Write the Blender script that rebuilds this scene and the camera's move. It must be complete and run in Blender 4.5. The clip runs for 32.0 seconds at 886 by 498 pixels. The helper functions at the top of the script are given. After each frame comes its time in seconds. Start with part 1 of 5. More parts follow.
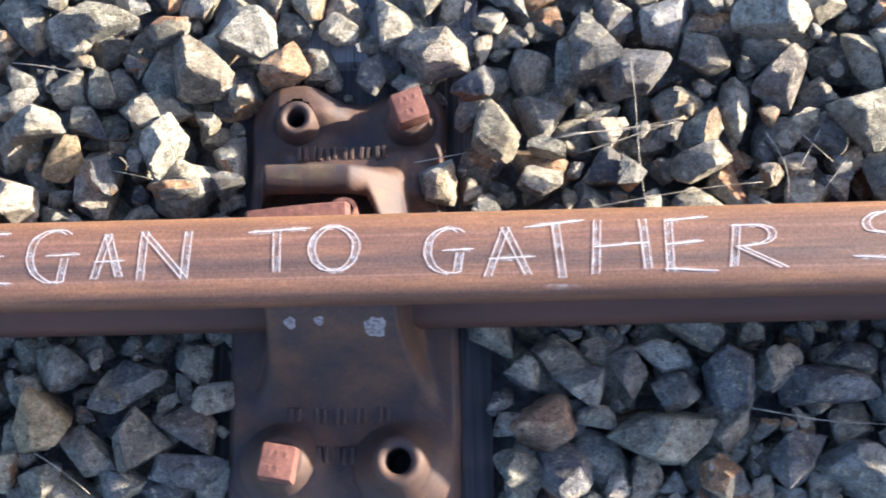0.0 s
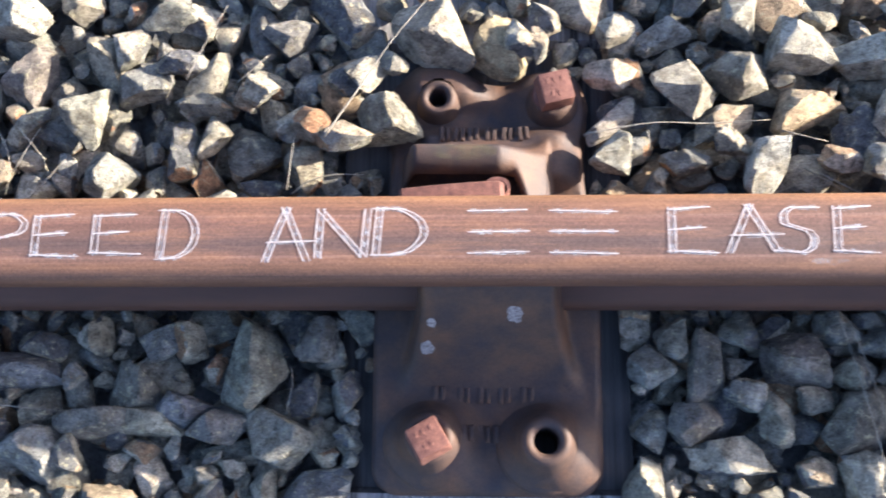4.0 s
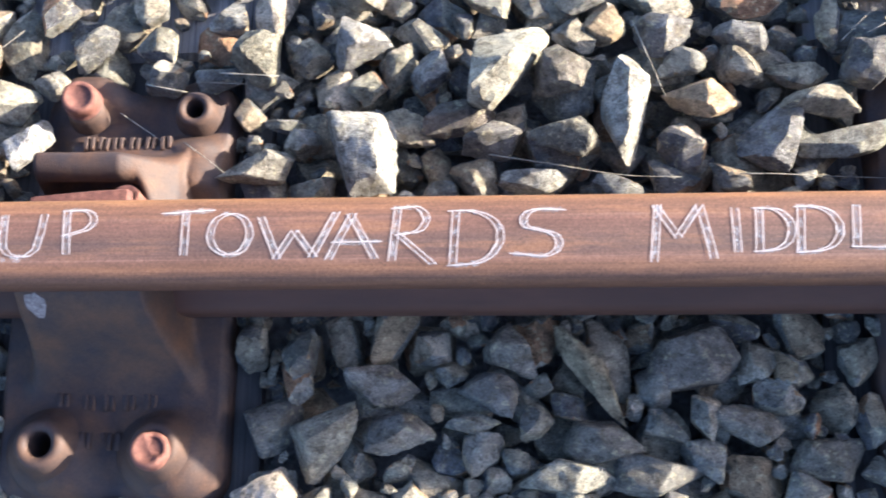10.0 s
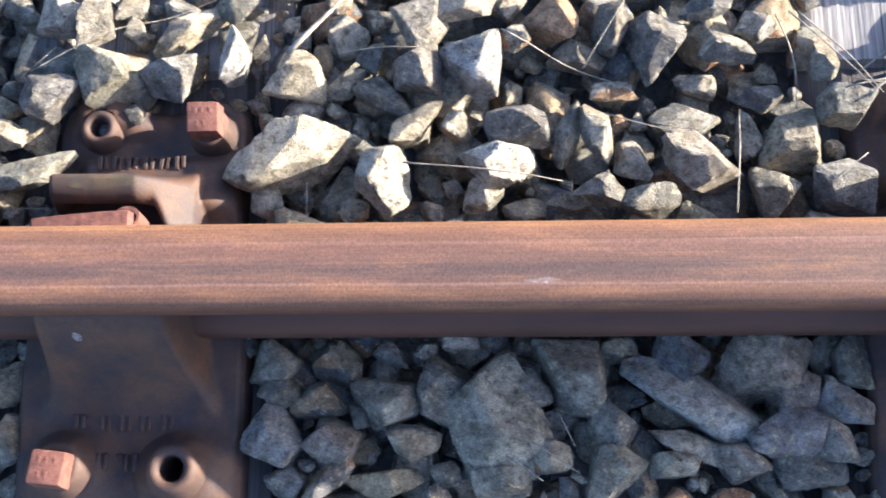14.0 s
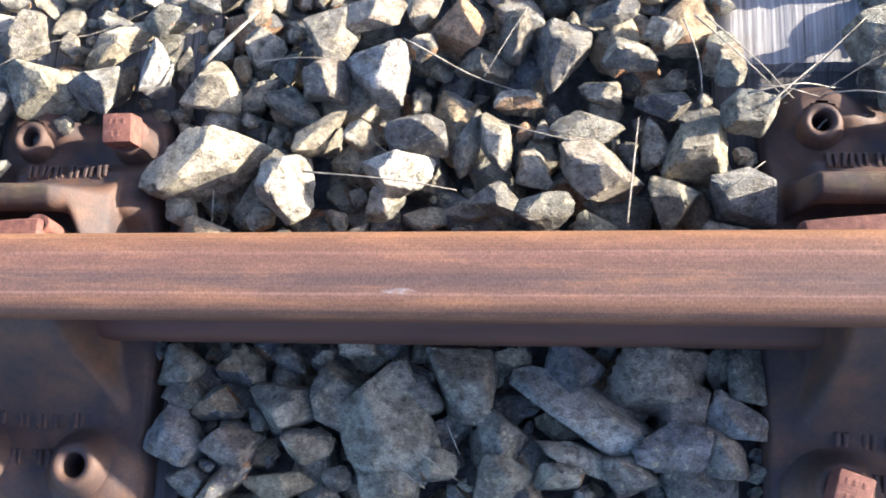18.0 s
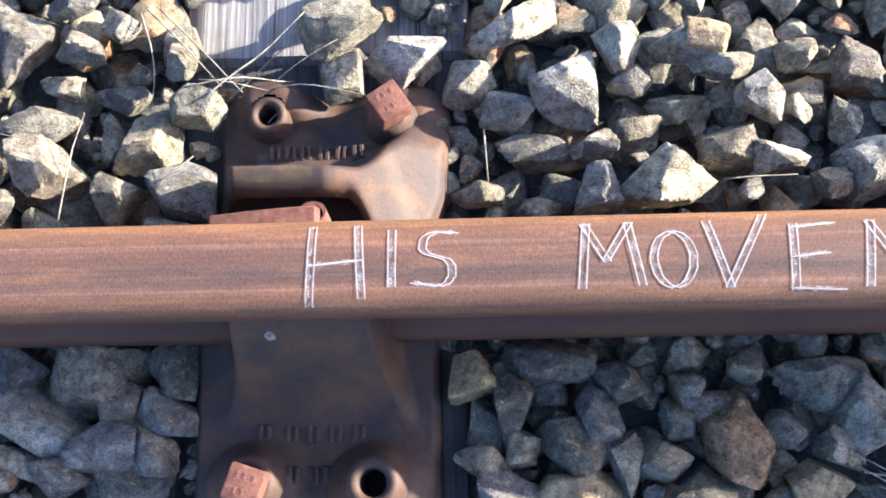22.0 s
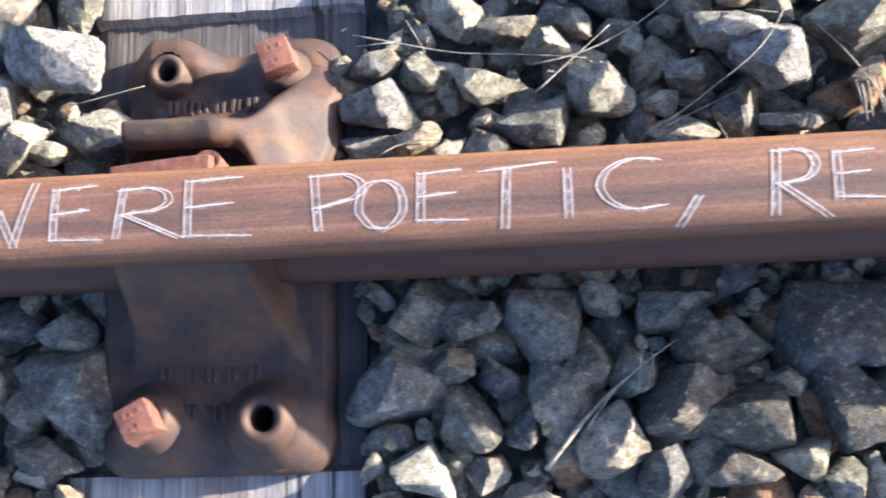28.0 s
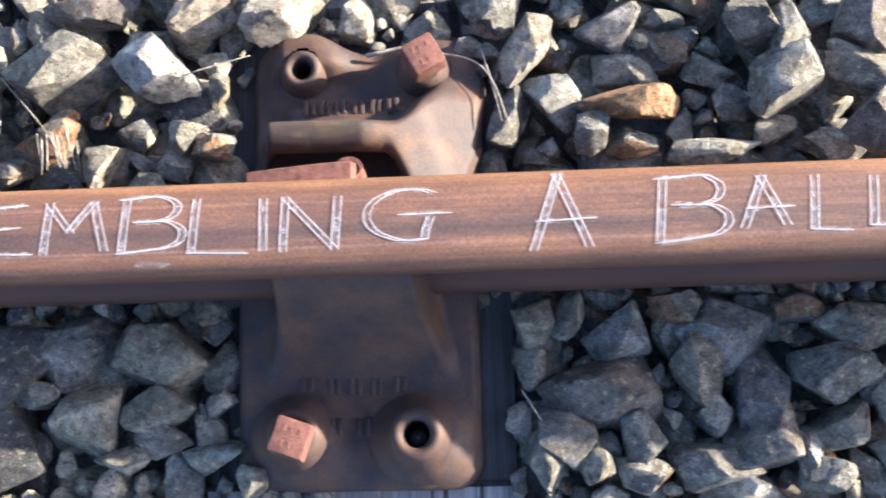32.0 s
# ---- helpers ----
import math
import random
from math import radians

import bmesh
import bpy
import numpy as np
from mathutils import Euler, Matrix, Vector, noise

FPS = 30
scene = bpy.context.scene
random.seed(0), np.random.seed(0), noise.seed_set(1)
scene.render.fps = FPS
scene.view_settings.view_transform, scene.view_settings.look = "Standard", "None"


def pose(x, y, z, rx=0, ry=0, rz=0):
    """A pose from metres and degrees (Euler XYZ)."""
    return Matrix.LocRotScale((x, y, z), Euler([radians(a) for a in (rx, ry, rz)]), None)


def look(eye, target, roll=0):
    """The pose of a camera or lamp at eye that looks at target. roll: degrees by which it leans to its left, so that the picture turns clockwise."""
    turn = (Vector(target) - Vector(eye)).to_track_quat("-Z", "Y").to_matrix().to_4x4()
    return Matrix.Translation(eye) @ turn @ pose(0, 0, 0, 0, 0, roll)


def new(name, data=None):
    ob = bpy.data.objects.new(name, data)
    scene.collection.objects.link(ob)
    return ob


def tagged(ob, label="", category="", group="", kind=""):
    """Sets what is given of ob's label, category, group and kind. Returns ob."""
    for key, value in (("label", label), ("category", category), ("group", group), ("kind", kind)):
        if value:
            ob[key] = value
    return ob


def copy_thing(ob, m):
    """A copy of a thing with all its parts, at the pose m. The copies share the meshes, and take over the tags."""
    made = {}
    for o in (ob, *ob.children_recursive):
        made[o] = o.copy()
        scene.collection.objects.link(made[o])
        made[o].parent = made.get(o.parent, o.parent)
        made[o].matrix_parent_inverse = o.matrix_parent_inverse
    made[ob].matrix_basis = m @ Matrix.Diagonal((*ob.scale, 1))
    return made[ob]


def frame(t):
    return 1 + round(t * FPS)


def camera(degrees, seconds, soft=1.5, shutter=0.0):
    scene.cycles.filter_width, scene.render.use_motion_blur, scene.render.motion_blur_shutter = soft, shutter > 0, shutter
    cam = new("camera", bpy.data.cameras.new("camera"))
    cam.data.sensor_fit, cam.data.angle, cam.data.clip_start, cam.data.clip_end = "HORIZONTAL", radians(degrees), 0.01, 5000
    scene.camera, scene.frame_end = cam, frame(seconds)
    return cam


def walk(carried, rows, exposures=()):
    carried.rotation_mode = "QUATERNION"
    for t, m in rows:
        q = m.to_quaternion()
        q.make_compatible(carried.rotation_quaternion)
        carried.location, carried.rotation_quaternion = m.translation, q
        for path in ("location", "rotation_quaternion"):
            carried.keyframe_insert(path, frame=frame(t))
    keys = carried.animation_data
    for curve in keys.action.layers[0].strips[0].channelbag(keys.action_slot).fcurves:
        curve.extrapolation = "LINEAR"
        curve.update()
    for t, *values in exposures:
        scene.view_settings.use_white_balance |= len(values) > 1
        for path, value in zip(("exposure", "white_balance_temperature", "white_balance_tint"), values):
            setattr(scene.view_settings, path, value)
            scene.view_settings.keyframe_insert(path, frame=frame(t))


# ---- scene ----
# A bullhead rail with chalk writing on its head, in keyed iron chairs on timber sleepers, in ballast.
# x runs along the rail, y across the track (the keyed, outer side is +y), the rail head is at z = 0.19.

# ---- camera ----
cam = camera(48.0, 32.0, soft=1.7, shutter=0.3)
PATH = (
    (0, 0.0495, -0.1790, 0.9189, 13.897, 2.604, -0.786),
    (0.5, 0.1512, -0.1956, 0.9208, 15.052, 3.636, 0.395),
    (1, 0.2489, -0.2079, 0.9214, 15.496, 4.322, 0.468),
    (1.5, 0.3449, -0.2375, 0.9228, 17.107, 4.989, 0.099),
    (2, 0.4217, -0.2160, 0.9138, 16.321, 3.612, -1.074),
    (2.5, 0.5105, -0.1786, 0.9000, 14.286, 3.424, -1.035),
    (4.5, 0.9142, -0.1803, 0.9321, 12.851, 3.936, 0.857),
    (5, 1.0485, -0.1933, 0.9270, 13.967, 5.101, 0.708),
    (5.5, 1.1309, -0.2038, 0.9034, 14.898, 4.763, 0.592),
    (6, 1.2158, -0.2012, 0.9060, 14.831, 4.242, 0.462),
    (6.5, 1.3118, -0.1707, 0.8997, 12.944, 3.911, 0.303),
    (7, 1.4038, -0.1381, 0.8933, 11.170, 3.740, -0.205),
    (7.5, 1.4431, -0.1190, 0.8876, 9.816, 1.683, -0.607),
    (8, 1.5136, -0.1290, 0.8862, 9.468, 2.241, 0.299),
    (8.5, 1.6256, -0.1622, 0.9014, 11.122, 4.347, 1.929),
    (9, 1.7734, -0.1880, 0.9029, 13.405, 6.377, 2.665),
    (9.5, 1.8485, -0.2068, 0.8954, 15.012, 5.165, 1.348),
    (10, 1.9231, -0.1960, 0.9077, 14.462, 3.503, 0.333),
    (10.5, 2.0311, -0.1657, 0.8952, 12.649, 3.682, 0.410),
    (11, 2.1179, -0.1361, 0.8750, 10.604, 3.806, 0.251),
    (11.5, 2.1846, -0.1288, 0.8869, 9.686, 3.301, -0.041),
    (12, 2.2900, -0.1384, 0.9083, 10.247, 2.977, 0.478),
    (12.5, 2.4152, -0.1625, 0.9232, 11.930, 3.105, 1.169),
    (13, 2.5540, -0.1970, 0.9160, 14.629, 4.574, 1.752),
    (13.5, 2.6153, -0.2074, 0.9204, 16.063, 3.706, 1.761),
    (14, 2.6690, -0.1732, 0.9191, 14.059, 2.940, 0.174),
    (14.5, 2.7079, -0.1589, 0.9075, 12.522, 2.629, -0.524),
    (16.5, 2.8220, -0.1651, 0.9147, 13.617, 8.155, 1.767),
    (17, 2.8269, -0.1618, 0.9119, 13.778, 8.604, 2.086),
    (17.5, 2.8279, -0.1597, 0.9114, 13.796, 8.567, 2.154),
    (18, 2.8572, -0.1592, 0.9124, 13.882, 8.810, 2.045),
    (18.5, 2.9134, -0.1609, 0.9107, 13.936, 8.593, 1.859),
    (19, 2.9928, -0.1761, 0.9060, 14.309, 7.959, 1.721),
    (19.5, 3.0735, -0.1982, 0.8982, 15.081, 7.502, 2.099),
    (20, 3.1380, -0.2197, 0.8964, 16.293, 6.372, 2.190),
    (20.5, 3.1878, -0.2289, 0.8857, 17.408, 6.408, 1.935),
    (21, 3.2124, -0.2124, 0.8818, 16.737, 5.733, 1.051),
    (21.5, 3.2312, -0.1772, 0.8786, 14.573, 4.753, -0.433),
    (22, 3.2404, -0.1489, 0.8685, 13.072, 3.062, -0.587),
    (22.5, 3.2828, -0.1465, 0.8690, 12.496, 3.145, -0.120),
    (23, 3.3593, -0.1597, 0.8779, 12.295, 3.340, -0.468),
    (23.5, 3.4487, -0.1673, 0.8813, 12.402, 3.837, -0.477),
    (24, 3.5484, -0.1837, 0.8806, 13.650, 4.501, -0.290),
    (24.5, 3.6313, -0.2057, 0.8794, 15.010, 4.732, -0.539),
    (25, 3.7033, -0.2000, 0.8781, 14.766, 3.933, -0.953),
    (25.5, 3.7918, -0.1860, 0.8691, 13.659, 4.065, -0.647),
    (27.5, 4.0994, -0.1623, 0.8791, 10.538, 4.922, -2.925),
    (28, 4.2257, -0.1789, 0.8814, 11.209, 6.007, -1.576),
    (28.5, 4.3167, -0.1841, 0.8681, 12.377, 5.818, 0.208),
    (29, 4.3872, -0.1944, 0.8610, 13.957, 5.192, 1.063),
    (29.5, 4.4587, -0.1824, 0.8782, 13.424, 3.882, 0.751),
    (30, 4.5751, -0.1643, 0.8669, 12.661, 3.935, 0.295),
    (30.5, 4.6619, -0.1476, 0.8557, 11.802, 4.044, 0.323),
    (31, 4.7603, -0.1409, 0.8732, 10.872, 5.742, -0.085),
    (31.5, 4.7978, -0.1407, 0.8783, 10.345, 3.049, -1.110),
    (32, 4.8898, -0.1403, 0.8741, 9.717, 3.675, -1.317),
)
walk(cam, [(t, pose(x, y, z, rx, ry, rz)) for t, x, y, z, rx, ry, rz in PATH],
     exposures=[(0.0, 2.44, 5545, 21), (32.0, 2.44, 5545, 21)])

# ---- light ----
SUN_EL, SUN_AZ = 14.0, 14.8      # height, and turn from +x towards +y, in degrees
world = bpy.data.worlds.new("sky")
scene.world = world
world.use_nodes = True
wn = world.node_tree.nodes
sky = wn.new("ShaderNodeTexSky")
sky.sky_type, sky.sun_disc = "NISHITA", False
sky.ozone_density, sky.air_density, sky.dust_density = 1.8, 1.0, 2.2
sky.sun_elevation, sky.sun_rotation = radians(SUN_EL), radians(90 - SUN_AZ)
world.node_tree.links.new(sky.outputs[0], wn["Background"].inputs[0])
wn["Background"].inputs[1].default_value = 0.098
sun = new("sun", bpy.data.lights.new("sun", "SUN"))
sun.data.energy, sun.data.angle, sun.data.color = 4.6, radians(0.53), (1.0, 0.87, 0.60)
sun.matrix_world = look((math.cos(radians(SUN_AZ)) * 9, math.sin(radians(SUN_AZ)) * 9, math.tan(radians(SUN_EL)) * 9), (0, 0, 0))


# ---- materials ----
def material(name, rough=0.8, metal=0.0):
    m = bpy.data.materials.new(name)
    m.use_nodes = True
    b = m.node_tree.nodes["Principled BSDF"]
    b.inputs["Roughness"].default_value, b.inputs["Metallic"].default_value = rough, metal
    b.inputs["Specular IOR Level"].default_value = 0.3
    return m


def node(m, kind, **values):
    n = m.node_tree.nodes.new(kind)
    for k, v in values.items():
        n.inputs[k.replace("_", " ")].default_value = v
    return n


def link(m, a, b):
    m.node_tree.links.new(a, b)


def coords(m, scale=(1, 1, 1)):
    c = m.node_tree.nodes.new("ShaderNodeTexCoord")
    n = m.node_tree.nodes.new("ShaderNodeMapping")
    n.inputs["Scale"].default_value = scale
    link(m, c.outputs["Object"], n.inputs["Vector"])
    return n.outputs["Vector"]


def noise_tex(m, vec, scale, detail=5, rough=0.6):
    n = node(m, "ShaderNodeTexNoise", Scale=scale, Detail=detail, Roughness=rough)
    link(m, vec, n.inputs["Vector"])
    return n.outputs["Fac"]


def ramp(m, fac, stops):
    n = m.node_tree.nodes.new("ShaderNodeValToRGB")
    e = n.color_ramp.elements
    while len(e) < len(stops):
        e.new(0.5)
    for q, (p, c) in zip(e, stops):
        q.position, q.color = p, (*c, 1) if len(c) == 3 else c
    link(m, fac, n.inputs["Fac"])
    return n.outputs["Color"]


def mix(m, fac, a, b, blend="MIX"):
    n = m.node_tree.nodes.new("ShaderNodeMix")
    n.data_type, n.blend_type = "RGBA", blend
    for value, slot in ((fac, n.inputs[0]), (a, n.inputs[6]), (b, n.inputs[7])):
        if isinstance(value, (int, float)):
            slot.default_value = value
        elif isinstance(value, tuple):
            slot.default_value = (*value, 1)
        else:
            link(m, value, slot)
    return n.outputs[2]


def finish(m, color, height=None, depth=0.001, strength=0.6):
    b = m.node_tree.nodes["Principled BSDF"]
    link(m, color, b.inputs["Base Color"])
    if height is not None:
        n = node(m, "ShaderNodeBump", Strength=strength, Distance=depth)
        link(m, height, n.inputs["Height"])
        link(m, n.outputs["Normal"], b.inputs["Normal"])
    return m


def grey(v):
    return (v, v, v)


def rail_steel():
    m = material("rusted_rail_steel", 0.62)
    z = node(m, "ShaderNodeSeparateXYZ")
    link(m, m.node_tree.nodes.new("ShaderNodeTexCoord").outputs["Object"], z.inputs[0])
    streak = noise_tex(m, coords(m, (3, 120, 120)), 1.0, 4, 0.6)
    wander = node(m, "ShaderNodeMath")
    wander.operation = "MULTIPLY_ADD"
    link(m, streak, wander.inputs[0])
    wander.inputs[1].default_value = 0.006
    link(m, z.outputs["Y"], wander.inputs[2])
    across = node(m, "ShaderNodeMapRange", From_Min=-0.0335, From_Max=0.0365)
    link(m, wander.outputs[0], across.inputs["Value"])
    c = ramp(m, across.outputs["Result"], ((0.06, (0.199, 0.095, 0.063)), (0.18, (0.225, 0.109, 0.067)), (0.255, (0.225, 0.113, 0.081)), (0.275, (0.276, 0.148, 0.113)), (0.295, (0.193, 0.101, 0.078)), (0.4, (0.131, 0.077, 0.067)), (0.455, (0.129, 0.077, 0.068)),
                                          (0.55, (0.183, 0.096, 0.074)), (0.7, (0.202, 0.099, 0.074)), (0.735, (0.251, 0.131, 0.098)), (0.76, (0.199, 0.098, 0.070)), (0.88, (0.213, 0.101, 0.063)), (0.96, (0.251, 0.120, 0.064))))
    grain = noise_tex(m, coords(m, (900, 420, 420)), 1.0, 4, 0.8)
    patch = noise_tex(m, coords(m, (9, 75, 75)), 1.0, 6, 0.68)
    c = mix(m, ramp(m, patch, ((0.50, grey(0.0)), (0.74, grey(0.6)))), c, (0.33, 0.150, 0.072))
    c = mix(m, 0.8, c, ramp(m, patch, ((0.3, grey(0.72)), (0.6, grey(1.08)))), "MULTIPLY")
    c = mix(m, 0.8, c, ramp(m, grain, ((0.32, grey(0.52)), (0.5, grey(0.98)), (0.68, grey(1.5)))), "MULTIPLY")
    lines = noise_tex(m, coords(m, (1.5, 700, 700)), 1.0, 3, 0.6)
    c = mix(m, 0.4, c, ramp(m, lines, ((0.34, grey(0.70)), (0.5, grey(1.0)), (0.66, grey(1.25)))), "MULTIPLY")
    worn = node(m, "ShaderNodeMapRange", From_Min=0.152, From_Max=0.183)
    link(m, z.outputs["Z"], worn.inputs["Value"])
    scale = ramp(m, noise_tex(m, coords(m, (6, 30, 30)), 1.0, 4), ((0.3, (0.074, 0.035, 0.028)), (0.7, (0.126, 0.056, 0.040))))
    c = mix(m, 1.0, mix(m, worn.outputs["Result"], scale, c), (0.80, 0.845, 0.80), "MULTIPLY")      # mill scale on sides, web and foot, also darkened for shade under the head
    return finish(m, c, mix(m, 0.35, grain, patch), 0.0008, 0.35)


def cast_iron():
    m = material("rusted_cast_iron", 0.6)
    m.node_tree.nodes["Principled BSDF"].inputs["Specular IOR Level"].default_value = 0.28
    v = coords(m)
    big, fine = noise_tex(m, v, 28, 4, 0.6), noise_tex(m, v, 420, 4, 0.7)
    c = ramp(m, big, ((0.3, (0.045, 0.037, 0.040)), (0.5, (0.079, 0.050, 0.039)), (0.72, (0.135, 0.072, 0.042))))
    c = mix(m, 0.6, c, ramp(m, fine, ((0.3, grey(0.5)), (0.7, grey(1.0)))), "MULTIPLY")
    return finish(m, c, fine, 0.0008, 0.5)


def screw_iron():
    m = material("red_rusted_iron", 0.75)
    v = coords(m)
    big, fine = noise_tex(m, v, 120, 4, 0.6), noise_tex(m, v, 600, 3, 0.7)
    c = ramp(m, big, ((0.3, (0.105, 0.044, 0.036)), (0.55, (0.19, 0.083, 0.061)), (0.75, (0.27, 0.13, 0.092))))
    c = mix(m, 0.5, c, ramp(m, fine, ((0.3, grey(0.45)), (0.7, grey(1.0)))), "MULTIPLY")
    return finish(m, c, fine, 0.001, 0.6)


def stone(name, per_island):
    m = material(name, 0.82)
    info = m.node_tree.nodes.new("ShaderNodeObjectInfo")
    add = m.node_tree.nodes.new("ShaderNodeVectorMath")
    link(m, m.node_tree.nodes.new("ShaderNodeTexCoord").outputs["Object"], add.inputs[0])
    link(m, info.outputs["Location"], add.inputs[1])
    v = add.outputs[0]
    if per_island:
        rnd = m.node_tree.nodes.new("ShaderNodeNewGeometry").outputs["Random Per Island"]
        tone = ramp(m, rnd, ((0.0, (0.14, 0.145, 0.15)), (0.22, (0.24, 0.245, 0.235)), (0.45, (0.31, 0.315, 0.30)), (0.66, (0.40, 0.395, 0.36)), (0.84, (0.52, 0.50, 0.45)), (0.93, (0.34, 0.30, 0.22)), (0.98, (0.34, 0.22, 0.14))))
        tone = mix(m, 1.0, tone, grey(0.88), "MULTIPLY")
    else:
        rnd = info.outputs["Random"]
        tone = info.outputs["Color"]
    hue = ramp(m, rnd, ((0.05, (1.04, 1.0, 1.0)), (0.25, (1.07, 1.0, 0.80)), (0.42, (1.03, 1.0, 0.96)), (0.58, (1.16, 1.0, 0.76)), (0.75, (1.06, 1.0, 0.87)), (0.92, (1.18, 1.0, 0.84))))
    tone = mix(m, 1.0, tone, hue, "MULTIPLY")
    blot, mid, grit = noise_tex(m, v, 38, 5, 0.65), noise_tex(m, v, 130, 6, 0.72), noise_tex(m, v, 560, 3, 0.75)
    age = noise_tex(m, v, 75, 6, 0.7)
    c = mix(m, 1.0, tone, ramp(m, blot, ((0.36, grey(0.62)), (0.50, grey(0.98)), (0.62, grey(1.38)))), "MULTIPLY")
    c = mix(m, ramp(m, age, ((0.50, grey(0.0)), (0.62, grey(0.62)))), c, (0.155, 0.125, 0.078))      # brown weathering
    c = mix(m, ramp(m, mid, ((0.56, grey(0.0)), (0.66, grey(0.70)))), c, (0.53, 0.485, 0.305))         # pale crust
    c = mix(m, 0.95, c, ramp(m, mid, ((0.36, grey(0.42)), (0.45, grey(0.95)), (0.6, grey(1.12)))), "MULTIPLY")
    c = mix(m, 0.5, c, ramp(m, grit, ((0.34, grey(0.30)), (0.46, grey(0.88)), (0.54, grey(1.10)), (0.66, grey(1.75)))), "MULTIPLY")
    return finish(m, c, mix(m, 0.5, mid, grit), 0.012, 0.95)


def timber(shaded=False):
    m = material("shade_darkened_timber" if shaded else "weathered_grey_timber", 0.85)
    g = noise_tex(m, coords(m, (260, 4, 60)), 1.0, 6, 0.7)
    b, check = noise_tex(m, coords(m), 16, 5), noise_tex(m, coords(m, (70, 1.6, 20)), 1.0, 3)
    c = ramp(m, g, ((0.3, (0.09, 0.083, 0.082)), (0.48, (0.25, 0.242, 0.238)), (0.7, (0.44, 0.42, 0.39))))
    c = mix(m, ramp(m, b, ((0.45, grey(0.0)), (0.7, grey(0.6)))), c, (0.15, 0.11, 0.085))
    c = mix(m, ramp(m, check, ((0.36, grey(0.85)), (0.40, grey(0.0)))), c, (0.03, 0.027, 0.025))      # drying cracks
    if shaded:       # shade round the chairs, put into the timber's colour
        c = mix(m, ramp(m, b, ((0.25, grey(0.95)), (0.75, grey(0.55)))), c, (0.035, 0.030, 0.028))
    return finish(m, c, mix(m, 0.4, g, check), 0.004, 0.9)


def chalk(name, lo, hi):
    m = material(name, 0.95)
    v = coords(m)
    g = noise_tex(m, v, 1100, 3, 0.8)
    c = mix(m, ramp(m, g, ((lo, grey(0.0)), (hi, grey(1.0)))), (0.28, 0.160, 0.118), (0.50, 0.49, 0.48))
    return finish(m, c, g, 0.0004, 0.3)


def chalk_dust(most):
    m = material("thin_chalk_dust", 0.95)
    v = coords(m)
    g, cloud = noise_tex(m, v, 1300, 3, 0.8), noise_tex(m, v, 170, 3, 0.6)
    b = m.node_tree.nodes["Principled BSDF"]
    b.inputs["Base Color"].default_value = (0.80, 0.79, 0.78, 1)
    cover = mix(m, 1.0, ramp(m, g, ((0.36, grey(0.0)), (0.60, grey(most)))), ramp(m, cloud, ((0.38, grey(0.0)), (0.62, grey(1.0)))), "MULTIPLY")
    link(m, cover, b.inputs["Alpha"])
    return m


def lime():
    m = material("pale_lichen", 0.95)
    g = noise_tex(m, coords(m), 300, 4, 0.7)
    return finish(m, ramp(m, g, ((0.35, (0.12, 0.10, 0.10)), (0.6, (0.30, 0.27, 0.26)))), g, 0.0006, 0.5)


def moss():
    m = material("olive_moss", 0.95)
    v = coords(m)
    g, cloud = noise_tex(m, v, 260, 4, 0.7), noise_tex(m, v, 70, 4, 0.7)
    link(m, ramp(m, cloud, ((0.36, grey(0.0)), (0.66, grey(0.5)))), m.node_tree.nodes["Principled BSDF"].inputs["Alpha"])
    return finish(m, ramp(m, g, ((0.35, (0.085, 0.072, 0.042)), (0.65, (0.20, 0.170, 0.10)))), g, 0.001, 0.6)


def straw():
    m = material("dry_straw", 0.7)
    g = noise_tex(m, coords(m), 90, 3)
    return finish(m, ramp(m, g, ((0.35, (0.15, 0.135, 0.11)), (0.65, (0.39, 0.355, 0.285)))))


def soil():
    m = material("dark_ballast_bed", 0.95)
    v = coords(m)
    a, b = noise_tex(m, v, 45, 6, 0.7), noise_tex(m, v, 6, 4)
    c = ramp(m, a, ((0.35, (0.10, 0.097, 0.09)), (0.55, (0.20, 0.195, 0.185)), (0.7, (0.32, 0.31, 0.29))))
    c = mix(m, 0.4, c, ramp(m, b, ((0.3, grey(0.5)), (0.7, grey(1.0)))), "MULTIPLY")
    return finish(m, c, a, 0.02, 1.0)


RAIL, IRON, SCREW, WOOD, SOIL, STRAW, LIME = rail_steel(), cast_iron(), screw_iron(), timber(), soil(), straw(), lime()
STONE, STONES = stone("ballast_stone_face", False), stone("loose_ballast_face", True)
MOSS, WET, SHADED_WOOD = moss(), material("wet_dark_iron", 0.12), timber(True)
WET.node_tree.nodes["Principled BSDF"].inputs["Base Color"].default_value = (0.03, 0.028, 0.03, 1)
CHALK, STROKE_FILL = chalk("white_chalk", 0.34, 0.60), chalk_dust(0.48)
WIPED = chalk_dust(0.32)


# ---- mesh helpers ----
def mesh_from(name, verts, faces, mat, smooth=True):
    me = bpy.data.meshes.new(name)
    me.from_pydata(verts, [], faces)
    me.materials.append(mat)
    me.polygons.foreach_set("use_smooth", [smooth] * len(me.polygons))
    me.update()
    return me


def part(name, data, parent, label="", at=None):
    ob = new(name, data)
    ob.parent = parent
    if at is not None:
        ob.matrix_basis = at
    return tagged(ob, label)


def sharpened(me, degrees=35):
    me.set_sharp_from_angle(angle=radians(degrees))
    return me


